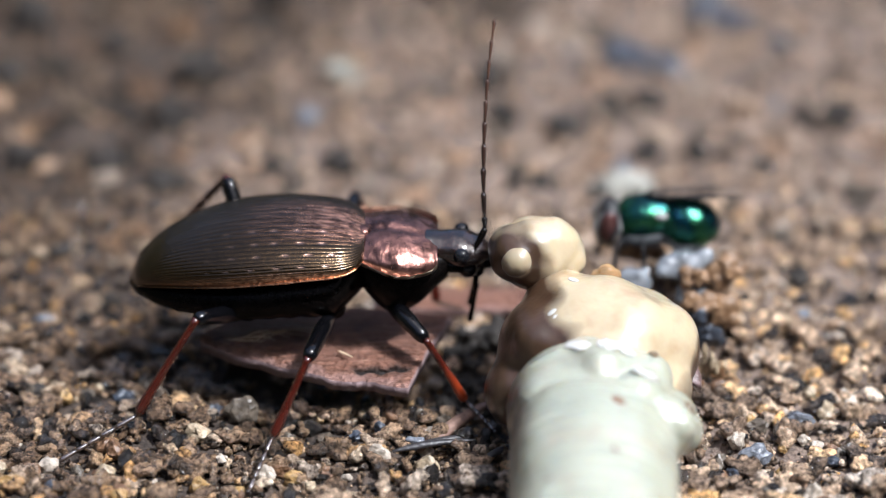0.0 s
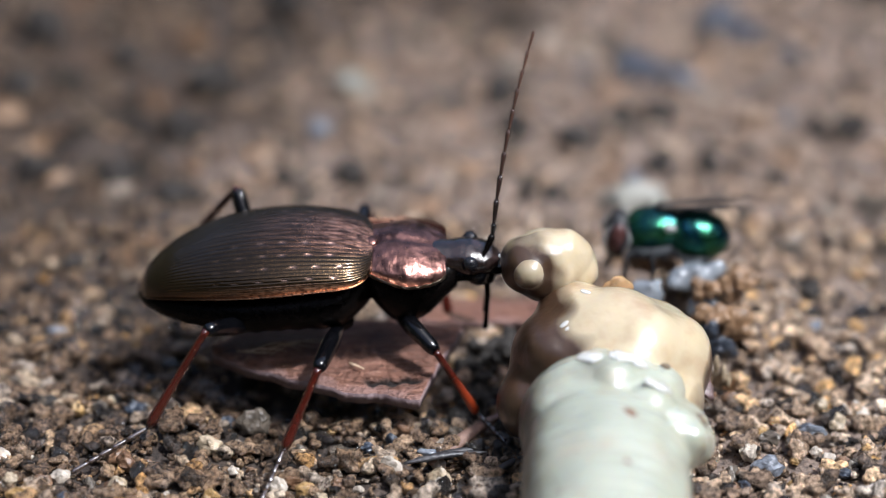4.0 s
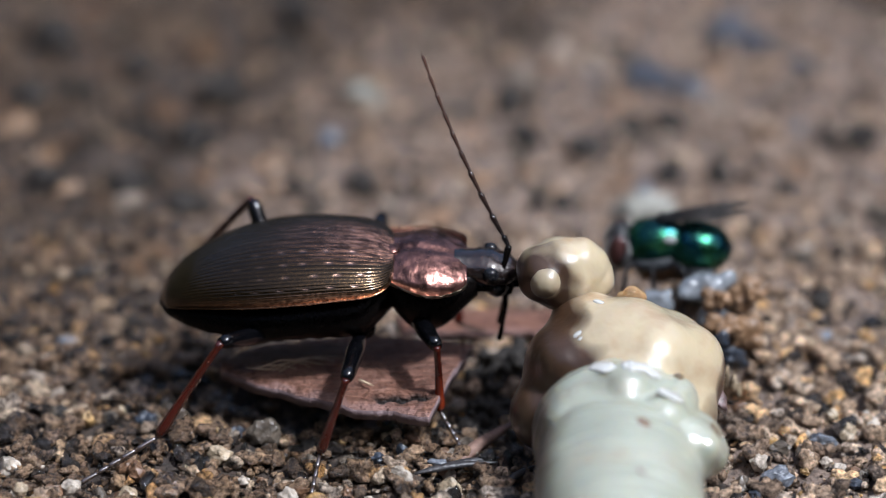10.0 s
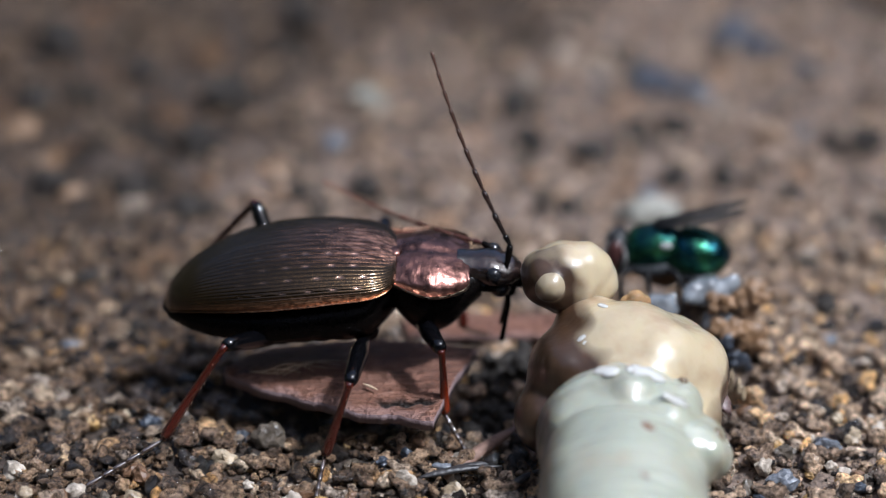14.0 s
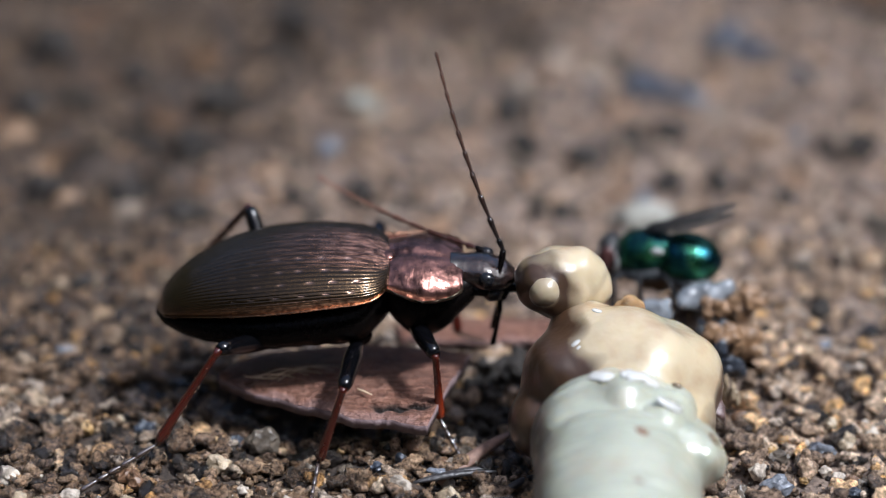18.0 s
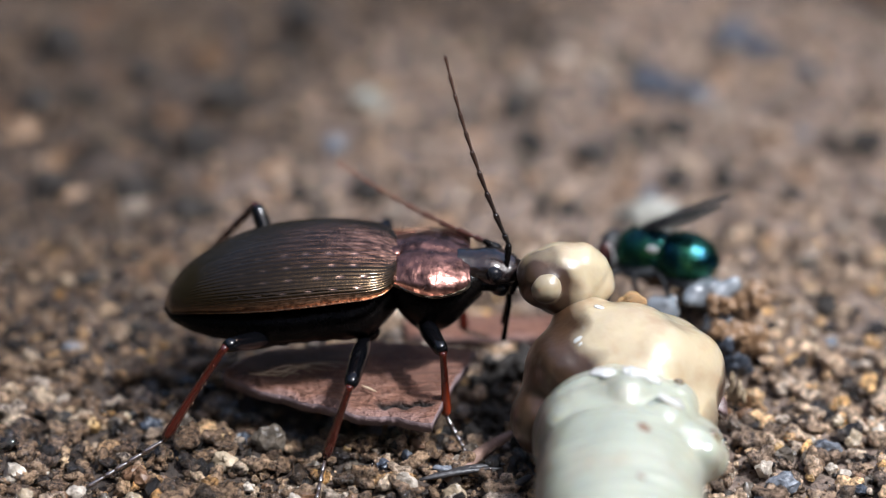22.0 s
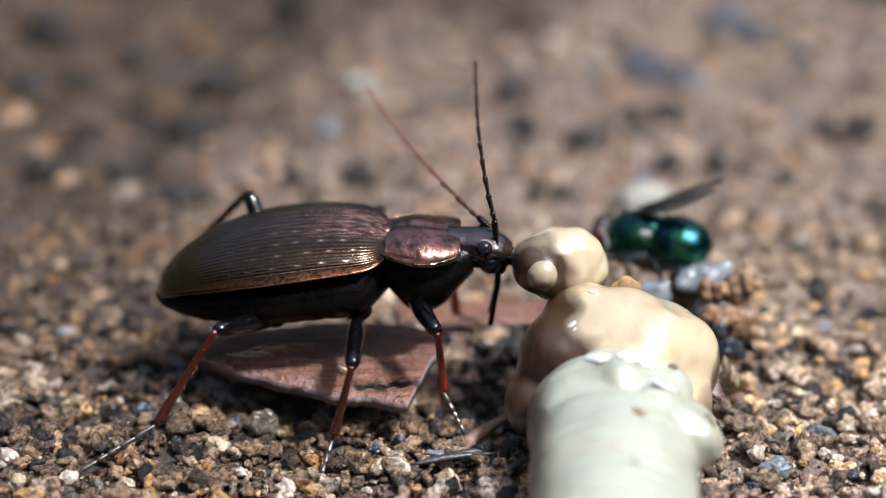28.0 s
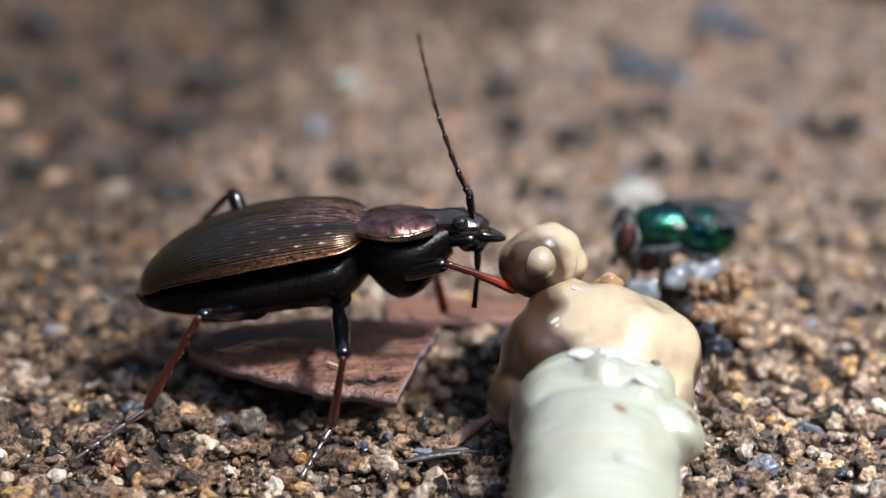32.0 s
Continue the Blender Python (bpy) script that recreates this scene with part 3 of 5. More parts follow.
def pronotum_mesh():
    """The shield of the prothorax, about its hinge at its rear middle."""
    wt = [(0.0, 2.9), (0.5, 3.1), (2.4, 3.75), (3.9, 3.5), (4.9, 2.9), (5.2, 2.4)]
    st = [(0.0, 0.6), (1.2, 0.85), (2.8, 0.8), (4.2, 0.4), (5.2, 0.05)]
    et = [(0.0, -0.1), (1.4, -0.5), (3.2, -0.75), (5.2, -0.7)]
    verts, rim = [], []
    nx, na = 44, 56
    for i in range(nx + 1):
        x = 5.2 * i / nx
        w, s, e = spline(wt, x), spline(st, x), spline(et, x)
        for j in range(na + 1):
            c = -1 + 2 * j / na
            a = abs(c)
            if a < 0.8:
                b = a / 0.8
                y, z = w * 0.88 * math.sin(b * math.pi / 2), e + (s - e) * math.cos(b * math.pi / 2) ** 0.9
            else:
                b = (a - 0.8) / 0.2
                y, z = w * (0.88 + 0.14 * b), e + 0.46 * b * b
            z -= 0.14 * math.exp(-(a / 0.05) ** 2) * min(1, 3 * (1 - i / nx))
            z += 0.07 * noise.noise(Vector((x * 1.8, y * 1.8 * (1 if c > 0 else -1), 0)))
            verts.append((x, y if c > 0 else -y, z))
            rim.append(min(1, max(0, (a - (0.86 if c < 0 else 0.93)) / 0.06)))
    n = na + 1
    faces = [(i * n + j + 1, i * n + j, (i + 1) * n + j, (i + 1) * n + j + 1) for i in range(nx) for j in range(na)]
    top = len(verts)
    verts += [(v[0], v[1] * 0.98, v[2] - 0.16) for v in verts[:top]]
    faces += [tuple(reversed([k + top for k in q])) for q in faces[:nx * na]]
    for i in range(nx):
        for j in (0, na):
            q = (i * n + j, i * n + j + top, (i + 1) * n + j + top, (i + 1) * n + j)
            faces.append(q if j else tuple(reversed(q)))
    for j in range(na):
        faces.append((nx * n + j, nx * n + j + 1, nx * n + j + 1 + top, nx * n + j + top))
    return mesh_of("pronotum", verts, faces, "pronotum", True, {"rim": rim * 2})


HINGE = Vector((3.45, 0, 10.8))           # prothorax on the hind body
NECK = Vector((5.1, 0, -0.25))           # head on the prothorax, in its space
SOCKET = Vector((2.5, 0.9, 0.15))      # antenna on the head (left one), in its space
HIPS = {"front": Vector((1.6, 1.7, -3.6)), "mid": Vector((1.6, 2.3, 6.3)), "hind": Vector((-4.0, 2.2, 6.1))}   # front: in the prothorax's space
BONES = {"front": (4.6, 5.4), "mid": (7.2, 5.8), "hind": (6.8, 7.9)}
TOES = {"front": 3.2, "mid": 4.3, "hind": 6.0}


def build_beetle():
    root = thing("beetle", "dark bronze ground beetle with coppery rims and red legs", "beetle")
    b = {"root": root}
    for side in (-1, 1):
        part("elytron", elytron(side), root, "dark bronze wing case with fine striae and copper pits")
    verts, faces = lobe([(-11.95, 0.4, 7.65, 7.1), (-11.3, 1.5, 8.1, 6.7), (-9.0, 3.2, 9.0, 6.2), (-5, 4.45, 9.95, 5.9), (-1, 4.4, 10.35, 5.9),
                         (2.0, 3.8, 10.5, 6.0), (3.6, 2.0, 10.5, 7.2), (4.6, 1.2, 10.4, 8.6)], 28, 40, lambda x, a: 0.018 * math.sin(x * 4.2) * (math.sin(a) < 0.3))
    part("abdomen", mesh_of("abdomen", verts, faces, "chitin"), root, "glossy black underside in segments")
    part("scutellum", mesh_of("scutellum", *moved(ball(0.5, 0.6, 0.25, 10, 6), Matrix.Translation((3.7, 0, 11.45))), "pronotum"), root)
    for key in ("mid", "hind"):
        for s in (-1, 1):
            h = HIPS[key]
            part("coxa", mesh_of("coxa", *ball(0.95, 0.8, 0.75, 12, 8), "chitin"), root, "", at_mm(h.x, s * h.y, h.z + 0.35))
    thorax = part("prothorax", mesh_of("prothorax", *lobe([(-0.5, 1.4, -0.3, -1.8), (0.3, 2.3, 0.1, -3.6), (1.8, 3.1, 0.2, -5.2), (3.6, 2.9, -0.2, -4.9), (5.2, 2.0, -0.3, -3.4), (5.9, 1.5, -0.4, -2.8)], 24, 24), "chitin"), root, "black underside of the prothorax")
    part("pronotum", pronotum_mesh(), thorax, "copper shield with raised gilded rim")
    for s in (-1, 1):
        part("coxa", mesh_of("coxa", *ball(0.85, 0.7, 0.8, 12, 8), "chitin"), thorax, "", at_mm(1.6, s * 1.6, -3.3))
    head = part("head", mesh_of("head", *lobe([(-0.8, 1.3, 0.5, -1.3), (0.3, 1.3, 0.6, -1.45), (1.0, 1.4, 0.75, -1.5), (1.7, 1.65, 0.75, -1.5), (2.4, 1.55, 0.6, -1.4), (3.0, 1.3, 0.45, -1.2), (3.6, 0.8, 0.05, -0.9)], 26, 26), "head"), root, "dark bronze head")
    for s in (-1, 1):
        part("eye", mesh_of("eye", *ball(0.55, 0.5, 0.55, 18, 12), "eye"), head, "glossy black eye", at_mm(1.7, s * 1.4, 0.0))
        jaw = limb(1.9, [(0, 0.42), (0.4, 0.36), (0.75, 0.24), (0.93, 0.14), (1, 0.05)], 10, 12)
        jaw = [(x, y - 0.5 * s * (x / 1.9) ** 2, z) for x, y, z in jaw[0]], jaw[1]
        part("mandible", mesh_of("mandible", *jaw, "femur"), head, "blunt black jaw", at_mm(2.9, s * 0.75, -0.75, 0, 8, 0))
        palp = merged(limb(2.3, [(0, 0.14), (0.8, 0.2), (1, 0.12)], 8, 6), moved(limb(2.5, [(0, 0.12), (0.7, 0.17), (1, 0.2)], 8, 6), Matrix.Translation((2.25, 0, 0)) @ Euler((0, 0.15, 0)).to_matrix().to_4x4()))
        part("palp", mesh_of("palp", *palp, "chitin"), head, "black jointed feeler by the mouth", at_mm(2.8, s * 0.85, -0.95, 0, 82, s * 8))
    v, f = fused([globe(2.7, 0, -1.1, 1.0), globe(2.3, 0.9, -1.2, 0.75), globe(2.3, -0.9, -1.2, 0.75), globe(3.3, 0.4, -0.9, 0.55), globe(3.3, -0.4, -0.9, 0.55), globe(3.0, 0.8, -1.5, 0.45), globe(3.0, -0.8, -1.5, 0.45)], 0.12, 3)
    part("mouthparts", mesh_of("mouthparts", v, f, "femur"), head, "glossy black mouthparts")
    part("throat", mesh_of("throat", *lobe([(-0.9, 1.3, -0.6, -2.2), (0.3, 1.45, -0.5, -2.1), (1.5, 1.55, -0.45, -1.8), (2.4, 1.5, -0.5, -1.7), (3.1, 1.0, -0.7, -1.5), (3.4, 0.4, -0.9, -1.2)], 26, 26), "chitin"), head, "black cheeks and throat")
    b["thorax"], b["head"] = thorax, head
    for side, s, mat in (("near", -1, "antenna"), ("far", 1, "antenna_red")):
        sc = part("scape", mesh_of("scape", *limb(1.75, [(0, 0.17), (0.15, 0.15), (0.8, 0.24), (1, 0.18)], 10, 8), "chitin"), root, "black basal joint of the antenna")
        fl = None
        x, n = 0.0, 10
        for k in range(n):
            length = 1.03 * (0.75, 1.6, 1.6, 1.55, 1.45, 1.4, 1.35, 1.3, 1.25, 1.35)[k]
            r = 0.215 - 0.011 * k
            v, f = limb(length, [(0, r * 0.45), (0.12, r * 0.62), (0.7, r * 0.9), (0.88, r * 1.05), (1, r * 0.6)], 8, 8)
            me = mesh_of("antenna_joint", v, f, mat, True, {"tip": [k / (n - 1)] * len(v)})
            if fl is None:
                fl = part("antenna", me, root, "thin jointed antenna")
            else:
                bend = -0.013 * x * x
                part("antenna_joint", me, fl, "", at_mm(x, 0, -bend * 0.55, 0, math.degrees(math.atan(2 * bend * 0.55 / max(x, 0.1))), 0))
            x += length * 0.985
        b["scape_" + side], b["antenna_" + side] = sc, fl
    for key, (l1, l2) in BONES.items():
        for side, s in (("near", -1), ("far", 1)):
            b["femur_" + key + side] = part("femur", mesh_of("femur", *limb(l1, [(0, 0.3), (0.12, 0.42), (0.45, 0.62), (0.8, 0.54), (0.93, 0.5), (1, 0.36)], 12, 16, 0.15), "femur"), root, "glossy blue-black thigh")
            shin = limb(l2, [(0, 0.26), (0.08, 0.24), (0.5, 0.27), (0.9, 0.36), (0.97, 0.33), (1, 0.2)], 10, 18, 0.12)
            spines = []
            rng = random.Random(11)
            for k in range(26):
                m = Matrix.Translation((l2 * (0.1 + 0.88 * k / 26), 0, 0)) @ Euler((rng.uniform(0, 6.28), 0, 0)).to_matrix().to_4x4() @ Matrix.Translation((0, 0, 0.2)) @ Euler((0, -0.5, 0)).to_matrix().to_4x4()
                spines.append(moved(limb(0.26, [(0, 0.05), (1, 0.014)], 5, 2), m))
            b["tibia_" + key + side] = part("tibia", mesh_of("tibia", *shin, "front_tibia" if key + side == "frontnear" else "tibia"), root, "dark red shin")
            part("spine_row", mesh_of("spine_row", *merged(*spines), "spine"), b["tibia_" + key + side], "short pale bristles")
            toes, x = [], 0.0
            for k in range(5):
                ln = (1.1, 0.75, 0.65, 0.55, 0.9)[k] * TOES[key] / 3.9
                toes.append(moved(limb(ln, [(0, 0.1), (0.75, 0.18), (1, 0.12)], 8, 5), Matrix.Translation((x, 0, 0))))
                x += ln * 0.97
            for t in (-1, 1):
                toes.append(moved(limb(0.4, [(0, 0.06), (1, 0.01)], 5, 3, 0.08), Matrix.Translation((x, 0, 0)) @ Euler((0, 0.3, t * 0.5)).to_matrix().to_4x4()))
            b["tarsus_" + key + side] = part("tarsus", mesh_of("tarsus", *merged(*toes), "tarsus"), root, "jointed foot with two claws")
    return b


# ---- grub ----
def build_grub():
    root = thing("grub", "pale cream beetle grub, wet and wrinkled, lying dead", "grub", at=at_mm(10.2, -24, 0))
    # x to the right, y away, z up

    def rings_ripple(x, a):
        up = max(0.0, math.sin(a))
        return 0.009 * math.sin(x * 5.5 + 1.5 * math.cos(a) + 1.5 * math.sin(x * 0.9)) * up + 0.05 * noise.noise(Vector((x * 0.35, math.cos(a) * 1.6, math.sin(a) * 1.6)))

    v, f = lobe([(2.9, 2.2, 7.0, 2.5), (3.2, 3.9, 8.4, 1.2), (4.0, 5.1, 9.5, 0.0), (5.2, 5.5, 9.9, -0.2), (6.6, 5.35, 9.55, -0.2), (7.6, 5.05, 9.1, -0.2), (9, 5.25, 9.3, -0.2), (14, 5.4, 8.7, -0.2), (22, 5.4, 7.2, -0.2), (30, 4.4, 5.8, 0), (34, 2.0, 4.5, 0.8), (34.6, 0.5, 3.5, 2.0)], 64, 150, rings_ripple)
    v = [(y - 0.75, -x, z) for x, y, z in v]
    f = [tuple(reversed(q)) for q in f]
    # swollen wet collar and the bulging side fold
    v, f = fused([(v, f)] + [globe(*g) for g in ((-0.9, -3.9, 7.75, 1.7), (1.1, -4.0, 7.6, 1.65), (2.9, -4.6, 6.9, 1.7), (4.0, -6.2, 4.7, 2.2), (4.9, -6.9, 4.4, 1.6), (-2.8, -4.7, 6.7, 1.6), (-4.3, -5.4, 5.0, 1.7), (-0.2, -6.0, 8.1, 1.9), (-3.6, -6.8, 6.6, 2.0), (3.4, -8.5, 5.6, 2.4), (2.0, -7.6, 7.2, 1.9), (4.6, -9.2, 6.2, 1.3))], 0.17, 11)
    # brown patches; the last term paints shade along the left side
    dirt_shade = [0.5 * near_to(p, 4.8, -8.0, 5.2, 2.2) + 0.4 * near_to(p, -1.6, -6.1, 9.4, 1.5) + 0.5 * near_to(p, -5.0, -4.6, 4.5, 3.0) + 0.5 * near_to(p, -4.6, -9.5, 4.2, 3.0) + 0.35 * near_to(p, 5.2, -12, 4.0, 3.5) + 0.7 * max(0.0, min(1.0, (-4.2 - p[0] + noise.noise(Vector(p) * 0.5)) / 2.2)) for p in v]
    dirt_shade = [0.6 * min(0.95, d) for d in dirt_shade]
    body = part("body", mesh_of("body", v, f, "grub_pale", True, {"dirt_shade": dirt_shade}), root, "greenish white ringed body with wet folds")
    v, f = fused([globe(*g) for g in ((0.0, 0.6, 5.6, 5.25), (3.3, 0.3, 6.0, 3.5), (-3.0, 0.8, 5.9, 3.7), (-2.5, 3.3, 8.1, 2.4), (0.2, -2.6, 4.8, 4.5), (2.2, 2.4, 5.8, 3.6), (-5.1, -1.2, 3.8, 2.6), (-3.9, -1.2, 7.4, 1.9), (-1.9, 2.0, 9.0, 1.7), (1.6, -0.6, 7.0, 3.6), (3.3, -2.4, 4.4, 2.9), (3.9, -0.4, 4.7, 2.35))], 0.2, 80)
    v = [(x * (1 + 0.03 * noise.noise(Vector((x, y, z)) * 0.25)), y, max(z * (1 + 0.025 * noise.noise(Vector((x, y, z)) * 0.3)), -0.2)) for x, y, z in v]
    dirt_shade = []
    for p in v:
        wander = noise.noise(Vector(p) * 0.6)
        # brown stain, with the left side's shade and the head crease painted in
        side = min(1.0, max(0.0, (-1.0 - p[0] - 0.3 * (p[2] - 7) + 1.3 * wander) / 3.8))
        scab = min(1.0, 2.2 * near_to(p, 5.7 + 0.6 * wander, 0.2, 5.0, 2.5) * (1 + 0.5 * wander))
        dirt_shade.append(min(0.97, 1.05 * side + scab * 0.95 + 0.8 * near_to(p, -4.9, 2.0, 8.2, 2.3)  + 0.35 * near_to(p, 5.6, -3.4, 4.4, 2.0)) ** 0.62)
    fore = part("fore_body", mesh_of("fore_body", v, f, "grub_cream", True, {"dirt_shade": dirt_shade}), root, "cream swollen front section, stained brown, with painted shade on its left")
    for x, y, z, d in ((-1.7, -5.0, 9.6, 1.4), (0.1, -4.6, 9.8, 1.2), (0.9, -4.9, 9.6, 1.6), (1.8, -5.1, 9.2, 1.1), (2.9, -7.0, 8.6, 1.5), (-3.3, -0.9, 9.3, 0.4), (-3.0, -1.3, 9.0, 0.25), (-1.7, 1.9, 10.3, 0.6)):
        ok, loc, nor, idx = (body if y < -2 else fore).closest_point_on_mesh(Vector((x, y, z + 0.6)) * MM)
        v, f = ball(d * 0.7, d * 0.45, d * 0.14, 18, 10)
        v = [tuple(Vector(p) * (1 + 0.5 * noise.noise(Vector(p) * 1.6 + Vector((x, y, z))))) for p in v]
        part("wet_bead", mesh_of("wet_bead", v, f, "wet_white"), root, "whitish bead of liquid on the skin", Matrix.LocRotScale(loc, nor.to_track_quat("Z", "X"), None))
    # brown spots, each on the skin
    for x, y, z, nx, ny, nz, d, host in ((14.3, -23.9, 9.4, 0.4, -0.25, 0.88, 0.5, "speck"), (11.07, -34.59, 9.83, 0.11, 0.1, 0.98, 0.8, "spot"), (10.94, -39.22, 9.81, 0.16, 0, 0.99, 0.6, "spot"), (9.96, -42.16, 9.96, -0.08, -0.1, 0.99, 0.5, "spot"),
                                         (5.73, -41.06, 8.13, -0.71, -0.02, 0.7, 0.6, "spot"), (13.67, -28.6, 8.9, 0.36, -0.56, 0.75, 0.75, "tubercle"), (15.8, -32.09, 6.9, 0.83, -0.22, 0.51, 1.0, "tubercle"), (12.49, -43.1, 9.55, 0.33, 0.05, 0.94, 0.5, "spot"), (6.6, -33.6, 8.79, -0.52, 0, 0.85, 0.45, "spot")):
        nrm = Vector((nx, ny, nz)).normalized()
        hit = None
        for host_ob in (body, fore):       # drop it on the skin along its normal
            ok, loc, nor, idx = host_ob.ray_cast((Vector((x - 10.2, y + 24, z)) + nrm * 4) * MM, -nrm)
            if ok and (hit is None or (loc / MM - Vector((x - 10.2, y + 24, z))).dot(nrm) > hit[1]):
                hit = (loc / MM, (loc / MM - Vector((x - 10.2, y + 24, z))).dot(nrm), nor)
        spot_at = hit[0] if hit else Vector((x - 10.2, y + 24, z))
        m = Matrix.LocRotScale((spot_at - nrm * 0.03) * MM, (hit[2] if hit else nrm).to_track_quat("Z", "X"), None)
        flat = 0.12 if host != "tubercle" else 0.6
        v, f = ball(d * 0.5 * (1.3 if host == "spot" else 1), d * 0.45, d * 0.5 * flat, 14, 8)
        v = [tuple(Vector(p) * (1 + 0.45 * noise.noise(Vector(p) * 2.2 + Vector((x, y, 0))))) for p in v]
        part(host, mesh_of(host, v, f, {"spot": "spot", "speck": "speck", "tubercle": "grub_cream"}[host], True, {"dirt_shade": [0.45] * len(v)}), root, "small brown spot on the skin" if host != "tubercle" else "brownish wart on the skin", m)
    v, f = rock(77, 1.5, 3.0, 2.6, 4, 0.6)
    part("scab", mesh_of("scab", v, f, "scab"), root, "purplish brown scab on the flank", at_mm(5.75, 0.2, 4.6, 0, -25, 10))
    v, f = fused([globe(*g) for g in ((0, 0, 0, 2.5), (-0.9, -0.3, 0.2, 2.1), (1.1, 0.2, 0.3, 2.0), (1.8, 0.4, -0.6, 1.7), (-0.3, -1.0, -0.5, 1.5), (-0.9, -1.4, 0.3, 1.35))], 0.16, 8)
    v = [tuple(Vector(p) * (1 + 0.06 * noise.noise(Vector(p) * 0.7))) for p in v]
    dirt_shade = []
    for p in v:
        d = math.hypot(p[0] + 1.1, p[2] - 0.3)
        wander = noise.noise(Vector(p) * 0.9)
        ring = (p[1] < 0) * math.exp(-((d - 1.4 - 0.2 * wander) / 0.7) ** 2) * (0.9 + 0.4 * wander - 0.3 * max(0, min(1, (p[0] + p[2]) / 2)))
        # shade of the underside and left flank, put into the colour
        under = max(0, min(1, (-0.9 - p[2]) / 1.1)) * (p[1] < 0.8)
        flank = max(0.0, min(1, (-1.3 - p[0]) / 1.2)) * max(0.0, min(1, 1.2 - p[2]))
        dirt_shade.append(max(0.0, min(0.95, ring + 0.9 * under + 0.75 * flank)))
    head = part("head", mesh_of("head", v, f, "grub_cream", True, {"dirt_shade": dirt_shade}), root, "round cream head end with a brown ring", at_mm(-4.25, 5.1, 10.7))
    v, f = fused([globe(*g) for g in ((0, 0, 0, 1.1), (0.15, 0.1, 0.2, 0.95), (-0.2, 0.1, -0.25, 0.9))], 0.12, 5)
    part("mouth", mesh_of("mouth", v, f, "grub_cream", True, {"dirt_shade": [max(0.2, min(0.65, 0.3 - p[2] * 0.45)) for p in v]}), head, "knobbed pale mouth, brown at its rim", at_mm(-1.05, -1.85, 0.38))
    return root, head


# ---- fly ----
def build_fly():
    """Fly space: x towards its head, z up, base between its feet."""
    root_wings = []
    root = thing("fly", "metallic green blowfly with smoky wings and red eyes", "fly")
    root.scale = (0.92, 0.92, 0.9)
    for s in (-1, 1):
        part("calypter", mesh_of("calypter", *ball(0.55, 0.3, 0.35, 12, 8), "fly_cheek"), root, "whitish scale at the wing root", at_mm(-1.3, s * 1.35, 4.0))
    part("thorax", mesh_of("thorax", *lobe([(-2.5, 0.8, 4.3, 2.1), (-1.8, 1.5, 4.75, 1.7), (-0.3, 1.85, 5.0, 1.4), (1.2, 1.65, 4.75, 1.5), (1.8, 1.1, 4.2, 2.0), (2.1, 0.5, 3.8, 2.6)], 26, 26), "fly_metal"), root, "metallic blue-green thorax")
    part("abdomen", mesh_of("abdomen", *lobe([(-6.0, 0.4, 2.8, 2.2), (-5.5, 1.3, 3.7, 1.4), (-4.1, 2.0, 4.6, 0.8), (-2.6, 1.95, 4.75, 0.9), (-1.6, 1.6, 4.3, 1.4), (-0.9, 0.9, 3.8, 2.0)], 26, 28, lambda x, a: 0.018 * math.sin(x * 7)), "fly_metal"), root, "shiny green abdomen")
    part("pleuron", mesh_of("pleuron", *lobe([(-2.2, 0.9, 3.0, 1.7), (-1.4, 1.75, 3.1, 1.2), (0.0, 2.0, 3.0, 1.0), (1.2, 1.75, 2.9, 1.2), (1.9, 0.9, 2.9, 1.8)], 22, 20), "fly_side"), root, "dark dusty side plates of the thorax")
    part("belly", mesh_of("belly", *lobe([(-5.2, 0.9, 1.9, 1.2), (-4.0, 1.9, 2.2, 0.6), (-2.6, 1.9, 2.3, 0.7), (-1.4, 1.3, 2.3, 1.3)], 22, 20), "fly_side"), root, "blackish underside of the abdomen")
    for x, y, z in ((1.2, 1.0, 4.6), (0.4, 1.3, 4.75), (-0.5, 1.3, 4.8), (-1.3, 1.0, 4.7), (-2.2, 0.5, 4.5), (0.8, 0.4, 4.9), (-0.4, 0.45, 5.0), (-1.4, 0.4, 4.95)):
        for s in (-1, 1):
            part("bristle", mesh_of("bristle", *limb(0.9, [(0, 0.05), (1, 0.012)], 5, 3, 0.05), "fly_dark"), root, "", at_mm(x, s * y, z - 0.08, 0, -125, 0))
    head = part("head", mesh_of("head", *lobe([(1.6, 0.8, 3.9, 2.2), (2.0, 1.6, 4.6, 1.2), (2.8, 1.6, 4.6, 0.9), (3.4, 0.8, 3.8, 1.3)], 24, 18), "fly_face"), root, "dark grey head")
    for s in (-1, 1):
        part("eye", mesh_of("eye", *ball(0.7, 0.55, 1.3, 20, 14), "fly_eye"), head, "dark red compound eye", at_mm(2.55, s * 1.25, 3.05, 0, -10, s * 12))
        part("cheek", mesh_of("cheek", *limb(2.5, [(0, 0.04), (0.5, 0.15), (1, 0.04)], 8, 10, -0.35), "fly_cheek"), head, "silvery stripe behind the eye", at_mm(1.9, s * 1.62, 4.3, 0, 82, 0))
        part("brow", mesh_of("brow", *limb(2.6, [(0, 0.04), (0.5, 0.14), (1, 0.04)], 8, 10, 0.45), "fly_cheek"), head, "silvery stripe before the eye", at_mm(3.0, s * 1.15, 4.2, 0, 84, 0))
    part("mouthpart", mesh_of("mouthpart", *limb(1.5, [(0, 0.3), (0.7, 0.2), (1, 0.35)], 10, 8), "fly_dark"), head, "", at_mm(2.9, 0, 1.5, 0, 75, 0))
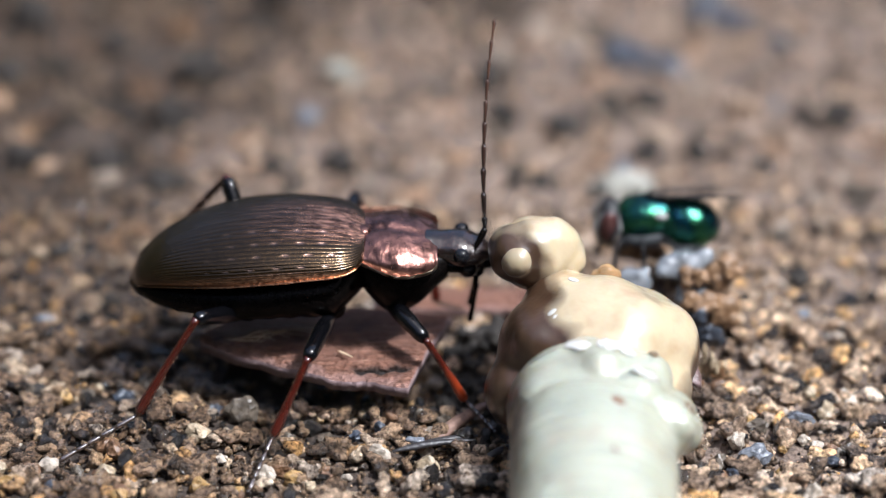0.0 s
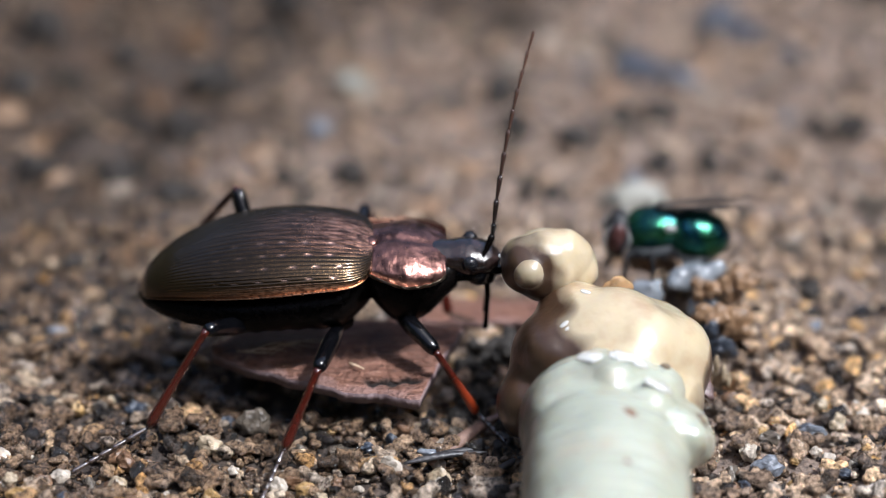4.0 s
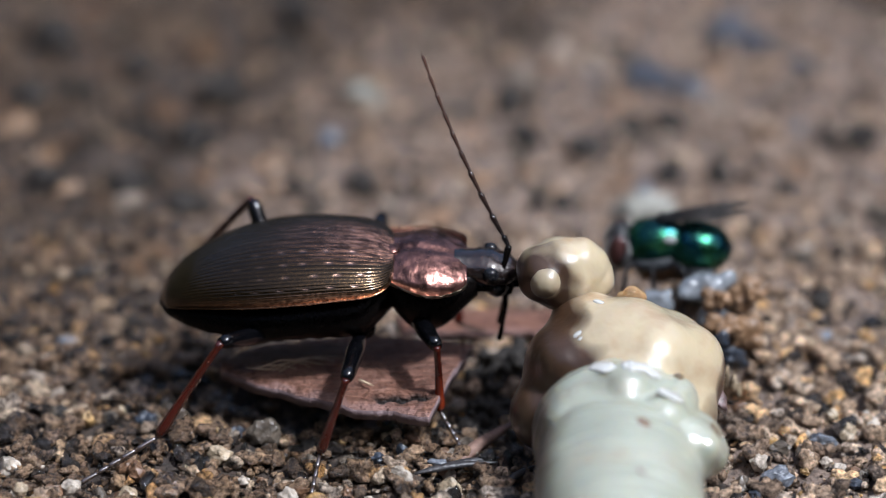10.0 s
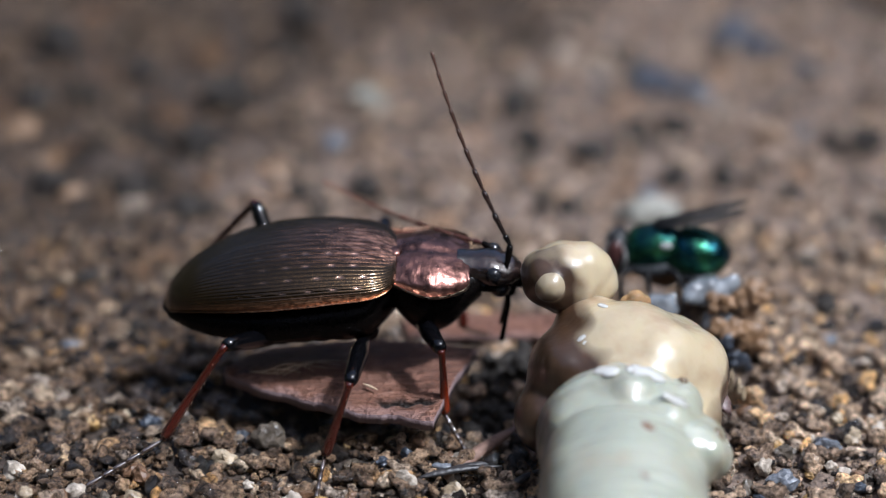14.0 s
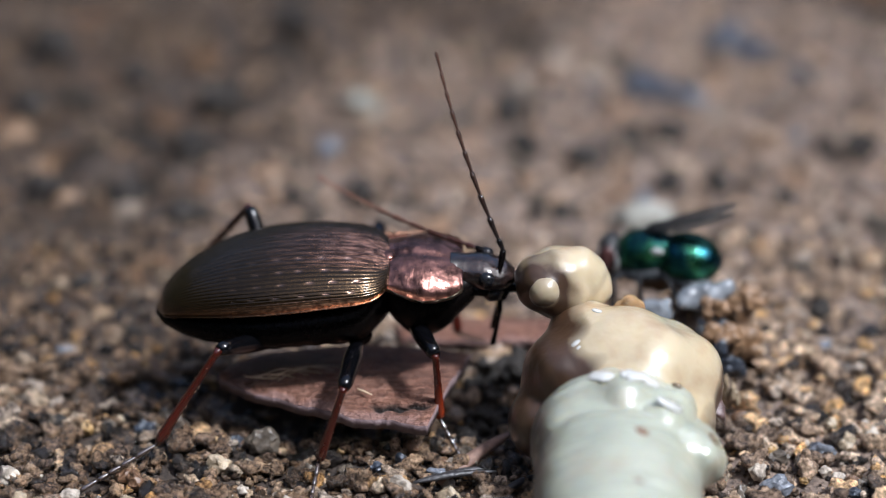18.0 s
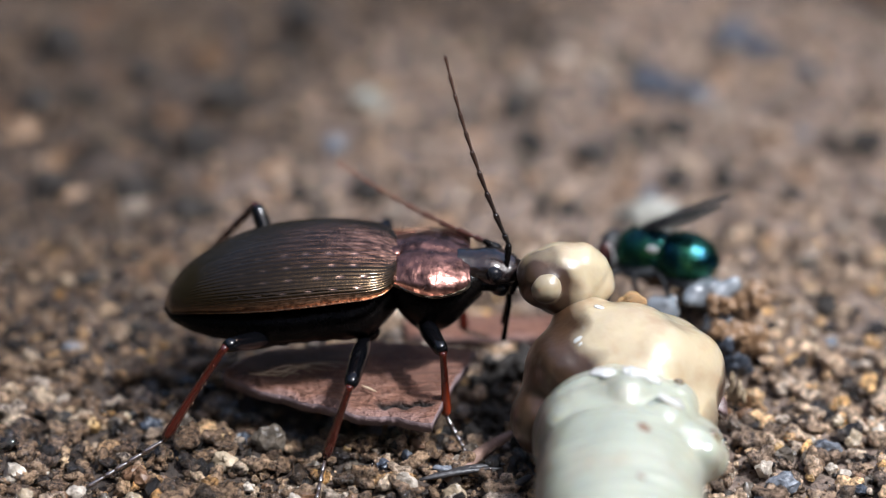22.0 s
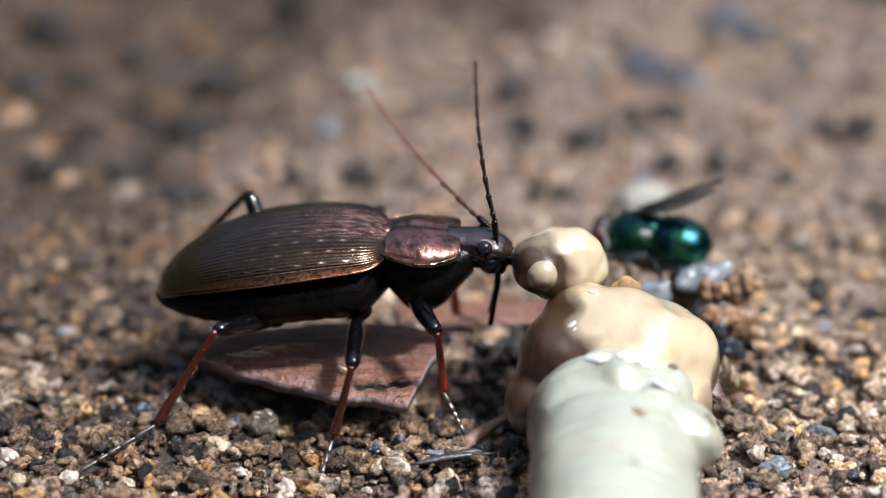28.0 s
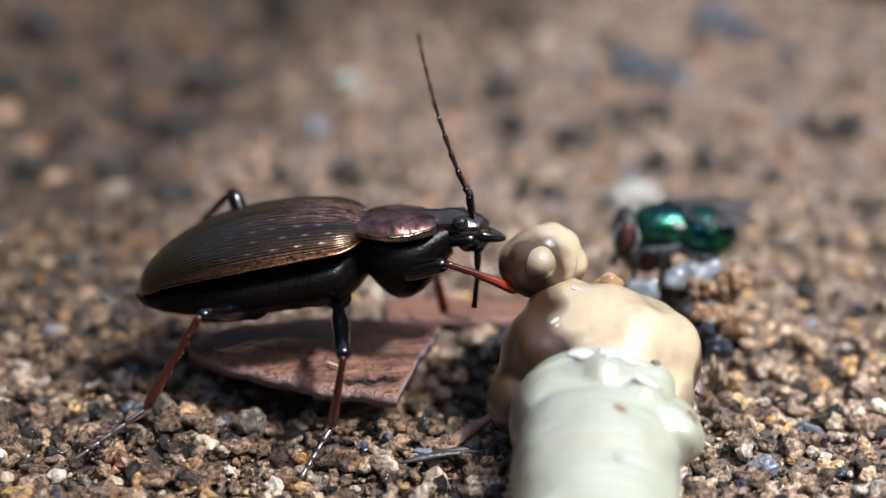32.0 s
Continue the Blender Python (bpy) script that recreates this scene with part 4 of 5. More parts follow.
    for s in (-1, 1):
        v = []
        n = 26
        for i in range(n + 1):
            u = i / n
            half = 1.35 * math.sin(math.pi * min(1, u * 0.96 + 0.04)) ** 0.6 * (0.45 + 0.55 * u)
            for k in (-1, -0.33, 0.33, 1):
                v.append((-7.6 * u, half * k + 0.3 * math.sin(u * 3), 0.05 * math.cos(k * 4 + u * 9)))
        f = [(i * 4 + k, i * 4 + k + 1, i * 4 + k + 5, i * 4 + k + 4) for i in range(n) for k in range(3)]
        wing = part("wing", mesh_of("wing", v, f, "fly_wing"), root, "translucent smoky wing", at_mm(0.0, s * 0.3 - 0.4, 4.9, 20, 4, s * -6))
        root_wings.append(wing)
        for k in range(4):
            y = -0.9 + 0.6 * k
            part("vein", mesh_of("vein", *limb(5.4, [(0, 0.06), (1, 0.02)], 5, 6), "fly_dark"), wing, "", at_mm(-0.3, 0.15 + y * 0.3, 0.03, 0, 0, 180 - y * 7))
    for s in (-1, 1):
        for x0, kx, fx in ((1.0, 1.9, 2.3), (0.0, 0.0, -0.2), (-1.0, -2.2, -3.6)):
            hip, knee, foot = Vector((x0, s * 0.9, 2.0)), Vector((kx, s * 2.4, 2.2)), Vector((fx, s * 3.0, -1.1))
            for name, a, b, r in (("thigh", hip, knee, 0.32), ("shin", knee, foot, 0.2)):
                d = b - a
                m = Matrix.LocRotScale(a * MM, d.to_track_quat("X", "Z"), None)
                part(name, mesh_of(name, *limb(d.length, [(0, r * 0.7), (0.4, r), (1, r * 0.5)], 8, 6), "fly_dark"), root, "", m)
    return root, root_wings


# ---- bark, twigs, debris ----
def bark_piece(name, label, near, far, x0, x1, seed, at, thick=0.5, skew=0.0):
    """A flake of bark: its near and far edges are tables over x, its edges ragged."""
    nx, ny = 90, 70
    top, low, crack = [], [], []
    for i in range(nx + 1):
        x = x0 + (x1 - x0) * i / nx
        a, b = spline(near, x), spline(far, x)
        for j in range(ny + 1):
            v = j / ny
            rag = 0.55 * noise.noise(Vector((x * 0.45, seed, 0))) + 0.2 * noise.noise(Vector((x * 1.7, seed, 3))) + 0.07 * noise.noise(Vector((x * 5, seed, 5)))
            rx = 0.3 * noise.noise(Vector((v * 7, seed, 9))) * (1 if i in (0, nx) else 0)
            y = a + (b - a) * v + rag * (1 - v)
            z = 0.25 * math.sin(v * 3.0) + 0.2 * noise.noise(Vector((x * 0.35, y * 0.35, seed))) + 0.06 * noise.noise(Vector((x * 2, y * 2, seed))) - 0.3 * (1 - v) ** 6
            split = math.exp(-((x - 3.9) / 1.7) ** 4 - ((y + 0.9 + 0.28 * noise.noise(Vector((x * 1.6, 1, seed))) + 0.12 * noise.noise(Vector((x * 5, 2, seed)))) / 0.3) ** 2) if thick > 0.6 else 0.0
            z -= 0.5 * split
            crack.append(min(1.0, 2.0 * split))
            rx += 3.6 * v * max(0, (x - x0) / (x1 - x0)) ** 2 * skew
            top.append((x + rx, y, z))
            low.append((x + rx, y + 0.12 * (1 - 2 * v), z - thick))
    n = ny + 1
    f = [(i * n + j, (i + 1) * n + j, (i + 1) * n + j + 1, i * n + j + 1) for i in range(nx) for j in range(ny)]
    o = len(top)
    g = [tuple(reversed([k + o for k in q])) for q in f]
    edge = []
    for i in range(nx):
        edge.append((i * n, i * n + o, (i + 1) * n + o, (i + 1) * n))
        edge.append((i * n + ny, (i + 1) * n + ny, (i + 1) * n + ny + o, i * n + ny + o))
    for j in range(ny):
        edge.append((j, j + 1, j + 1 + o, j + o))
        edge.append((nx * n + j, nx * n + j + o, nx * n + j + 1 + o, nx * n + j + 1))
    lip = [max(0.0, min(1.0, 1.6 - (j / ny * 16) + 1.6 * noise.noise(Vector((i * 0.16, seed, j * 0.1))))) for i in range(nx + 1) for j in range(ny + 1)]
    me = mesh_of(name, top + low, f + g + edge, "bark", True, {"lip": lip * 2, "crack": crack * 2})
    me.materials.append(MATS["bark_edge"])
    for p in me.polygons[len(f) + len(g):]:
        p.material_index = 1
    ob = part(name, me, None, "", at)
    return tagged(ob, label, "bark", "bark flakes")


def build_debris():
    b = bark_piece("bark_flake", "thin pinkish brown bark flake under the beetle", [(-7.9, 3.0), (-5, 1.1), (0, -1.5), (6.1, -3.0)], [(-7.9, 3.5), (-6.5, 5.4), (-4, 6.6), (0, 7.6), (6.1, 6.4)], -7.9, 6.1, 2, at_mm(-8.4, -21.0, 3.5, -3, 0, 0), 0.75, 0.8)
    fib = []
    for k in range(6):
        fib.append(moved(limb(2.4 + 0.5 * k, [(0, 0.03), (0.5, 0.05), (1, 0.02)], 6, 16, 0.4 + 0.15 * (k % 3)), Matrix.Translation((-6.2 + 0.45 * k, 2.5 - 0.12 * k, 0.35)) @ Euler((1.2 - 0.5 * k, 0, -0.1 + 0.1 * k)).to_matrix().to_4x4()))
    fib.append(moved(limb(1.3, [(0, 0.05), (0.5, 0.09), (1, 0.03)], 6, 8), Matrix.Translation((1.4, 0.6, 0.45)) @ Euler((0, 0, -0.7)).to_matrix().to_4x4()))
    part("loose_fibre", mesh_of("loose_fibre", *merged(*fib), "fibre"), b, "pale frayed bark fibres")
    bark_piece("bark_strip", "narrow reddish bark strip beside the grub", [(-5, 0), (0, -0.3), (7, 0.2)], [(-5, 2.3), (0, 2.6), (7, 2.4)], -5, 7, 6, at_mm(0.5, -9.6, 1.0), 0.5)
    for x, y, ln, turn, mat, lab in ((-1.6, -26.9, 8.4, 52, "twig", "brown splinter of wood lying on the soil"), (-3.3, -27.8, 5.6, 14, "slate", "dark plant stem piece on the soil"), (-2.4, -27.2, 5.0, 20, "slate", "dark plant stem piece on the soil"), (2.4, -28.6, 3.6, 40, "slate", "bluish black splinter on the soil")):
        k = 1.0 if mat == "twig" else 0.55
        ob = part("splinter", mesh_of("splinter", *limb(ln, [(0, 0.14 * k), (0.25, 0.36 * k), (0.7, 0.3 * k), (1, 0.05)], 7, 14, 0.2, 1.4), "twig" if mat == "twig" else "stem"), None, "", at_mm(x, y, height(x, y) + 1.0, 0, 0, turn))
        tagged(ob, lab, "splinter", "splinters")
    stone("pebble", -13.4, -22.4, (2.3, 1.6, 2.2), "grey_stone", "large grey-brown pebble with a glassy face", 21, 0.3)
    stone("pebble", -16.2, -24.8, (1.7, 1.2, 1.3), "quartz", "angular cream and yellow quartz grit", 22, 0.3)
    stone("pebble", -16.5, -22.6, (1.2, 1.0, 1.5), "ochre", "amber grit grain beside the bark", 28, 0.3)
    stone("pebble", -15.2, -21.6, (1.0, 0.9, 1.0), "slate", "shiny blue-black bead of stone", 29, 0.5)
    stone("pebble", -19.0, -21.4, (1.5, 1.1, 2.2), "pale_stone", "upright pale chip of stone", 23, 0.3)
    stone("pebble", 20.4, -27.0, (2.3, 1.4, 1.5), "grey_blue", "wet bluish grey mineral clump", 31, 0.3)
    stone("pebble", 23.7, -23.4, (2.3, 1.5, 1.6), "grey_blue", "wet bluish grey mineral clump", 32, 0.3)
    stone("pebble", -1.6, -25.8, (1.8, 1.2, 1.3), "grey_blue", "wet bluish grey mineral clump", 33, 0.3)
    stone("pebble", -28.0, -31.0, (1.9, 1.2, 1.2), "ochre", "yellow ochre pebble on the soil", 24)
    stone("pebble", -8.0, 27.0, (3.2, 2.6, 2.2), "chalk", "whitish pebble in the far soil", 25)
    stone("pebble", -22.3, -12.0, (1.5, 1.2, 1.3), "ochre", "small ochre pebble on the soil", 26)
    for mat, lab, flat, places in (
            # most of these dark clods stand in for shaded pits in the soil
            ("dark_soil", "blackish soil clod standing in for a shaded pit", 0.75, ((-33.0, 37.0, 4.2), (-34.0, 26.5, 2.8), (-19.0, 28.0, 3.6), (-20.7, 19.9, 3.6), (-24.2, 20.3, 2.2), (-31.4, 12.2, 2.9), (-25.5, 12.6, 2.6), (-21.0, 8.7, 2.3), (-19.4, 9.5, 1.9),
                                                                         (-17.2, 12.2, 1.5), (-13.0, 12.6, 1.8), (-7.9, 13.1, 2.4), (-13.7, 40.6, 3.0), (3.4, 26.0, 2.8), (4.7, 19.9, 2.2), (9.2, 18.0, 2.6), (15.9, 22.2, 2.2), (13.0, 22.2, 1.9), (15.4, 13.9, 1.8))),
            ("dark_soil", "small blackish soil clod, also used for shaded pits", 0.75, ((7.3, 9.5, 1.6), (5.4, 9.1, 1.3), (19.3, 14.8, 2.1), (24.1, 12.6, 1.6), (30.5, 19.9, 2.6), (27.8, 19.4, 1.6), (-27.5, -0.5, 1.7), (-25.8, 31.9, 2.4), (25.1, -5.3, 2.0), (-27.3, -19.2, 1.6), (-23.3, -6.9, 1.3))),
            ("slate", "dark bluish stone in the far soil", 0.45, ((10.4, 30.4, 3.0), (14.5, 30.9, 4.2), (17.6, 29.6, 3.0), (21.4, 40.1, 4.2), (23.6, 36.4, 3.0), (26.8, 32.9, 2.3))),
            ("grey_blue", "bluish grey pebble in the soil", 0.6, ((-10.5, 19.9, 2.1), (13.5, 12.6, 1.7), (18.6, 27.5, 1.6), (25.9, 22.2, 1.4), (24.9, -9.2, 1.5), (-27.8, -10.0, 1.5))),
            ("ochre_soil", "orange-brown clod in the soil", 0.6, ((-29.7, 11.7, 1.9), (-32.2, 18.0, 2.1), (-34.9, 22.2, 3.0), (-14.3, 12.2, 1.4), (5.8, 23.1, 1.4), (11.6, 13.9, 1.5), (4.8, 14.8, 1.5), (-24.1, -9.6, 0.9), (26.0, -4.2, 1.2))),
            ("tan_soil", "pale tan clod in the soil", 0.6, ((7.4, 34.9, 2.9), (4.4, 30.9, 2.1), (19.8, 25.5, 2.0), (-19.6, 30.9, 2.0), (-25.1, 10.0, 2.2), (-5.8, 9.5, 1.6), (27.6, 7.0, 1.9), (29.6, 10.4, 1.6), (-30.0, -15.2, 2.4), (-27.9, -16.7, 1.5), (-22.2, -16.7, 1.8), (-25.8, -16.7, 0.9))),
            ("chalk", "large whitish flat stone behind the fly", 0.6, ((13.4, 8.6, 4.6),))):
        for x, y, d in places:
            k, d = int(abs(x * 7 + y * 13)), d * (1.2 if mat == "dark_soil" else 1.1)
            stone("pebble", x, y, (d, d * 0.8, d * flat), mat, lab, k, 0, k * 50)
    # blackish clumps added where the grub's shadow falls, to darken the soil
    rng = random.Random(31)
    for k in range(30):
        x, y, d = rng.uniform(0.2, 5.2), rng.uniform(-20.0, -12.5), rng.uniform(1.3, 2.4)
        tagged(part("humus_clump", mesh_of("humus_clump", *crumb_pile(k, d), "dark_soil"), None, "", at_mm(x, y, height(x, y) + 0.3 + d * 0.25)), "wet blackish soil clump added for the shade beside the grub", "soil clump", "humus clumps")
    rng = random.Random(8)
    kinds = (("quartz", "cream and yellow grit grain"), ("grey_stone", "grey-brown grit grain, wet"), ("brown_stone", "reddish brown grit grain"), ("pale_stone", "pale tan grit grain"), ("slate", "bluish black grit grain, shiny"), ("ochre", "amber yellow grit grain"))
    for k in range(170):
        x, y = rng.uniform(-30, 28), rng.uniform(-34, -18)
        if 2 < x < 18 or (-19 < x < 1 and y > -21.5):
            continue
        mat, lab = kinds[rng.choice((0, 1, 1, 2, 2, 3, 3, 4, 5))]
        d = rng.uniform(0.6, 1.7)
        stone("grit_grain", x, y, (d, d * rng.uniform(0.7, 1), d * rng.uniform(0.7, 1)), mat, lab + " on the soil", 100 + k, 0.2, rng.uniform(0, 360))
    v, f = fused([globe(0, 0, 0, 0.62), globe(-0.6, 0.1, -0.3, 0.45), globe(0.5, 0.1, -0.3, 0.5)], 0.08, 3)
    tagged(part("droplet", mesh_of("droplet", v, f, "slime"), None, "", at_mm(10.75, -20.75, 10.2)), "amber liquid droplet on the grub's back", "droplet")
    # wet lumps between the grub and the fly
    for x, y, z, s, mat, lab, cat in ((16.3, -11.5, 5.3, (5.4, 3.0, 2.8), "wet_grey", "wet bluish grey slug-like scrap", "scrap"),
                                      (13.0, -12.5, 4.6, (3.8, 2.4, 2.9), "wet_grey", "wet bluish grey scrap by the grub", "scrap"),
                                      (17.0, -13.0, 3.5, (3.4, 2.6, 3.4), "wet_grey", "wet grey scrap under soil lumps", "scrap"),
                                      (19.4, -11.2, 4.6, (3.4, 2.4, 2.6), "ochre_soil", "crumbly brown soil lump beside the fly", "soil lump"),
                                      (13.6, -7.2, 4.2, (2.8, 1.8, 2.4), "ochre_soil", "orange-brown soil lump by the grub", "soil lump"),
                                      (17.0, -13.1, 5.6, (1.8, 1.5, 1.7), "ochre_soil", "orange-brown soil lump on a scrap", "soil lump"),
                                      (17.8, -14.2, 3.9, (2.3, 1.9, 2.2), "ochre_soil", "crumbly brown soil lump by the grub", "soil lump"),
                                      (19.2, -13.5, 2.8, (3.2, 2.5, 3.2), "ochre_soil", "crumbly brown soil lump by the grub", "soil lump"),
                                      (18.2, -15.6, 2.2, (2.0, 1.5, 2.6), "slate", "dark wet crumb by the grub", "soil lump"),
                                      (16.9, -15.0, 2.4, (1.8, 1.4, 3.0), "slate", "dark wet crumb by the grub", "soil lump"),
                                      (17.4, -14.6, 1.9, (2.6, 2.0, 2.8), "brown_stone", "brown wet lump by the grub", "soil lump"),
                                      (17.9, -18.6, 1.6, (1.0, 0.9, 3.0), "quartz", "upright tan grit against the grub", "soil lump"),
                                      (17.2, -20.0, 0.8, (0.9, 0.8, 1.9), "brown_stone", "upright brown grit against the grub", "soil lump")):
        if cat == "scrap":
            rng = random.Random(int(x * 7))
            v, f = fused([moved(ball(0.32 * s[0], 0.4 * s[1], 0.4 * s[2], 20, 14), Matrix.Translation((0, 0, 0)))] + [globe(rng.uniform(-0.36, 0.36) * s[0], rng.uniform(-0.2, 0.2) * s[1], rng.uniform(-0.15, 0.2) * s[2], rng.uniform(0.14, 0.26) * s[1]) for _ in range(7)], 0.15, 16)
            v = [tuple(Vector(p) * (1 + 0.3 * noise.noise(Vector(p) * 0.9))) for p in v]
            ob = part("wet_scrap", mesh_of("lump", v, f, mat), None, "", at_mm(x, y, z, 0, -24, 0))
        else:
            ob = part("soil_lump", mesh_of("lump", *moved(crumb_pile(int(x * 9), 1.3), Matrix.Diagonal((s[0] / 1.3, s[1] / 1.3, s[2] / 1.3, 1))), mat), None, "", at_mm(x, y, z))
        tagged(ob, lab, cat, "scraps by the grub")


build_ground()
build_sky_blocker()
build_soil()
BEETLE = build_beetle()
GRUB, GRUB_HEAD = build_grub()
FLY, WINGS = build_fly()
build_debris()

# ---- movement ----
BASE, PIVOT = Vector((-9.0, -17.0, 0.0)), Vector((-3.0, 0.0, 9.0))
# seconds; body: forward, sideways, up (mm), roll, nose up, turn (degrees); prothorax: roll, nose up, turn; head: nose up, turn
STANCE = [
    (0.0, 0, 0, 0, 6, 0, 0, 2, 0, 0, -8, 0),
    (2.0, 0, 0, 0, 6, 0, 0, 2, 0, 0, -8, 0),
    (2.5, -0.2, 0, 0, 6, 0, 0, 2, 0, 0, -4, 0),
    (3.5, -0.2, 0, 0, 6, 0, 0, 2, 1, 0, -6, 0),
    (5.5, -0.5, 0, 0.1, 6, 1, 0, 0, 3, 0, 0, 0),
    (5.6, -1.9, 0, 0, 6, 1, 0, 2, 2, 0, 0, 0),
    (5.7, -4.1, 0, 0, 6, 2.5, 0, 4, -3, 0, -8, 0),
    (5.8, -4.0, 0, 0.1, 6, 4, -2, 6, -18, -3, -6, 0),
    (5.9, -2.0, -0.3, 0.2, 6, -3, -3, 8, -28, -3, -8, 0),
    (6.0, -1.2, -0.2, 0.2, 2, -4, -2, 6, -20, -1, -6, 0),
    (6.1, -1.1, -0.2, 0.1, 4, -3.5, -2, 5, -12, -2, -5, 0),
    (6.3, 0.0, 0, 0, 7, 0, -2, 3, -2, -2, -8, 0),
    (6.5, 0.4, 0, 0.1, 6, 0, 0, 2, 0, 0, -8, 0),
    (9.0, 0.5, 0, 0.1, 6, 0.3, 0, 2, 0, 0, -8, 0),
    (13.0, 0.4, 0, 0.2, 6, 1.0, 0, 2, 1, 0, -10, 0),
    (19.0, 0.3, 0, 0.25, 6, 1.4, 0, 2, 1, 0, -12, 0),
    (22.0, 0.4, 0, 0.3, 5, 1.6, 0, 2, 1, 0, -10, 0),
    (23.0, 0.4, 0, 0.5, 0, 3.2, 0, -2, 1, 0, -14, 0),
    (25.5, 0.4, 0, 0.5, 0, 3.2, 0, -2, 1, 0, -14, 0),
    (28.4, 0.3, 0, 0.5, -1, 3.4, 0, -4, 1, 0, -14, 0),
    (28.8, -0.1, 0, 0.7, -4, 5.0, 0, -13, 2, 0, -16, 0),
    (29.0, -0.3, 0, 0.9, -7, 6.5, 0, -10, 3, 0, -14, 0),
    (32.0, -0.3, 0, 0.9, -7, 6.5, 0, -10, 3, 0, -14, 0),
]
# near and far antenna in the picture plane: seconds, scape angle, flagellum angle from upright (positive: forward), lean away
NEAR_FEELER = [(0, 26, -3, 0), (1.0, 26, -6, 0), (2.0, 26, -3, 0), (2.2, 26, -4, 0), (2.4, 25, -7, 0), (2.6, 25, 4, 36), (2.8, 24, -6, 0), (3.0, 24, -6, 0), (3.2, 24, 4, 60), (3.5, 24, 1, 0), (5.5, 25, 28, 0), (5.7, 10, -25, 30), (5.9, 30, 10, 60), (6.0, 0, -25, 60),
               (6.1, 30, 25, 20), (6.2, 40, 68, 0), (6.3, 40, 62, 0), (6.5, 30, 35, 0), (7.0, 30, 13, 0), (7.5, 27, 9, 0), (8.0, 25, 3, 0), (8.5, 22, 0, 0), (9.0, 18, -18, 0), (9.5, 14, -27, 0), (10.0, 13, -30, 0), (11.0, 12, -29, 0), (12.0, 11, -27.5, 0), (13.0, 10, -28, 0), (19.0, 10, -24, 0),
               (22.0, 5, -25, 22), (22.5, 0, -17, 35), (23.0, -3, -21, 30), (25.5, -3, -24, 30), (27.5, -5, -16, 40), (28.4, -5, -15, 45), (28.6, -8, -21, 15), (29.0, -9, -27, 35), (30.0, -9, -27.5, 35), (31.0, -9, -25, 36), (32.0, -9, -25, 40)]
FAR_FEELER = [(0, -85, -102, 25), (5.5, -85, -102, 25), (5.6, -20, 60, 20), (5.9, 20, 20, 60), (6.1, 40, 60, 40), (6.5, -85, -102, 25), (11.0, -80, -94, 25), (12.0, -65, -78, 32), (13.0, -65, -76, 32), (17.0, -62, -70, 30), (19.0, -65, -74, 32), (22.0, -60, -68, 34),
              (22.5, -66, -59, 36), (23.0, -75, -56, 39), (25.5, -77, -58, 39), (27.5, -50, -50, 32), (28.4, -40, -42, 32), (28.7, -10, -24, 64), (29.0, -10, -30, 66), (32.0, -10, -30, 66)]
# ankles and toes in the world, in mm: seconds, ankle, toe
STEPS = {
    "hindnear": [(0, (-20.1, -25.5, 2.1), (-25.2, -28.2, 0.2)), (5.5, (-20.1, -25.5, 2.1), (-25.2, -28.2, 0.2)), (5.7, (-21.5, -25.5, 1.8), (-25.6, -28.2, 0.2)), (6.3, (-20.2, -25.5, 2.1), (-25.2, -28.2, 0.2)), (28.5, (-20.1, -25.3, 2.3), (-25.3, -28.1, 0.2)), (29.0, (-20.0, -25.0, 3.2), (-25.6, -27.9, 0.2)), (32, (-20.0, -25.0, 3.2), (-25.6, -27.9, 0.2))],
    "midnear": [(0, (-11.1, -28.0, 2.0), (-12.6, -32.0, 0.2)), (5.5, (-11.1, -28.0, 2.0), (-12.6, -32.0, 0.2)), (5.75, (-10.0, -27.0, 2.2), (-11.0, -30.6, 0.8)), (6.0, (-9.5, -26.5, 1.5), (-10.0, -29.6, 0.2)), (22.2, (-9.5, -26.3, 1.5), (-10.0, -29.4, 0.2)), (22.9, (-8.5, -26.3, 1.9), (-9.4, -29.3, 0.2)), (28.5, (-8.5, -26.3, 1.9), (-9.4, -29.3, 0.2)), (29, (-7.8, -26.3, 2.6), (-10.2, -30.2, 0.2)), (32, (-7.8, -26.3, 2.6), (-10.2, -30.2, 0.2))],
    "frontnear": [(0, (1.5, -22.0, 1.0), (3.3, -24.4, 0.3)), (5.5, (1.5, -22.0, 1.0), (3.3, -24.4, 0.3)), (5.75, (-0.8, -22.0, 1.8), (1.0, -24.0, 0.6)), (6.0, (-1.7, -22.0, 2.0), (-0.3, -23.8, 0.3)), (22.2, (-1.6, -22.0, 2.1), (-0.3, -23.7, 0.3)), (22.8, (-1.3, -22.0, 2.8), (0.1, -23.3, 0.4)), (28.4, (-1.3, -22.0, 2.8), (0.1, -23.3, 0.4)), (28.6, (-0.5, -21.0, 5.0), (1.5, -21.6, 2.8)), (28.75, (2.5, -20.3, 8.6), (4.8, -20.4, 7.2)), (28.9, (4.4, -20.3, 9.4), (6.6, -20.6, 8.6)), (32, (4.4, -20.3, 9.4), (6.6, -20.6, 8.6))],
    "hindfar": [(0, (-18.4, -8.1, 6.0), (-20.6, -4.4, 1.4)), (32, (-18.4, -8.1, 6.0), (-20.6, -4.4, 1.4))],
    "midfar": [(0, (-4.6, -5.5, 3.6), (-4.2, -2.4, 0.4)), (32, (-4.6, -5.5, 3.6), (-4.2, -2.4, 0.4))],
    "frontfar": [(0, (-0.4, -12.2, 2.8), (1.3, -10.2, 1.0)), (32, (-0.4, -12.2, 2.8), (1.3, -10.2, 1.0))],
}
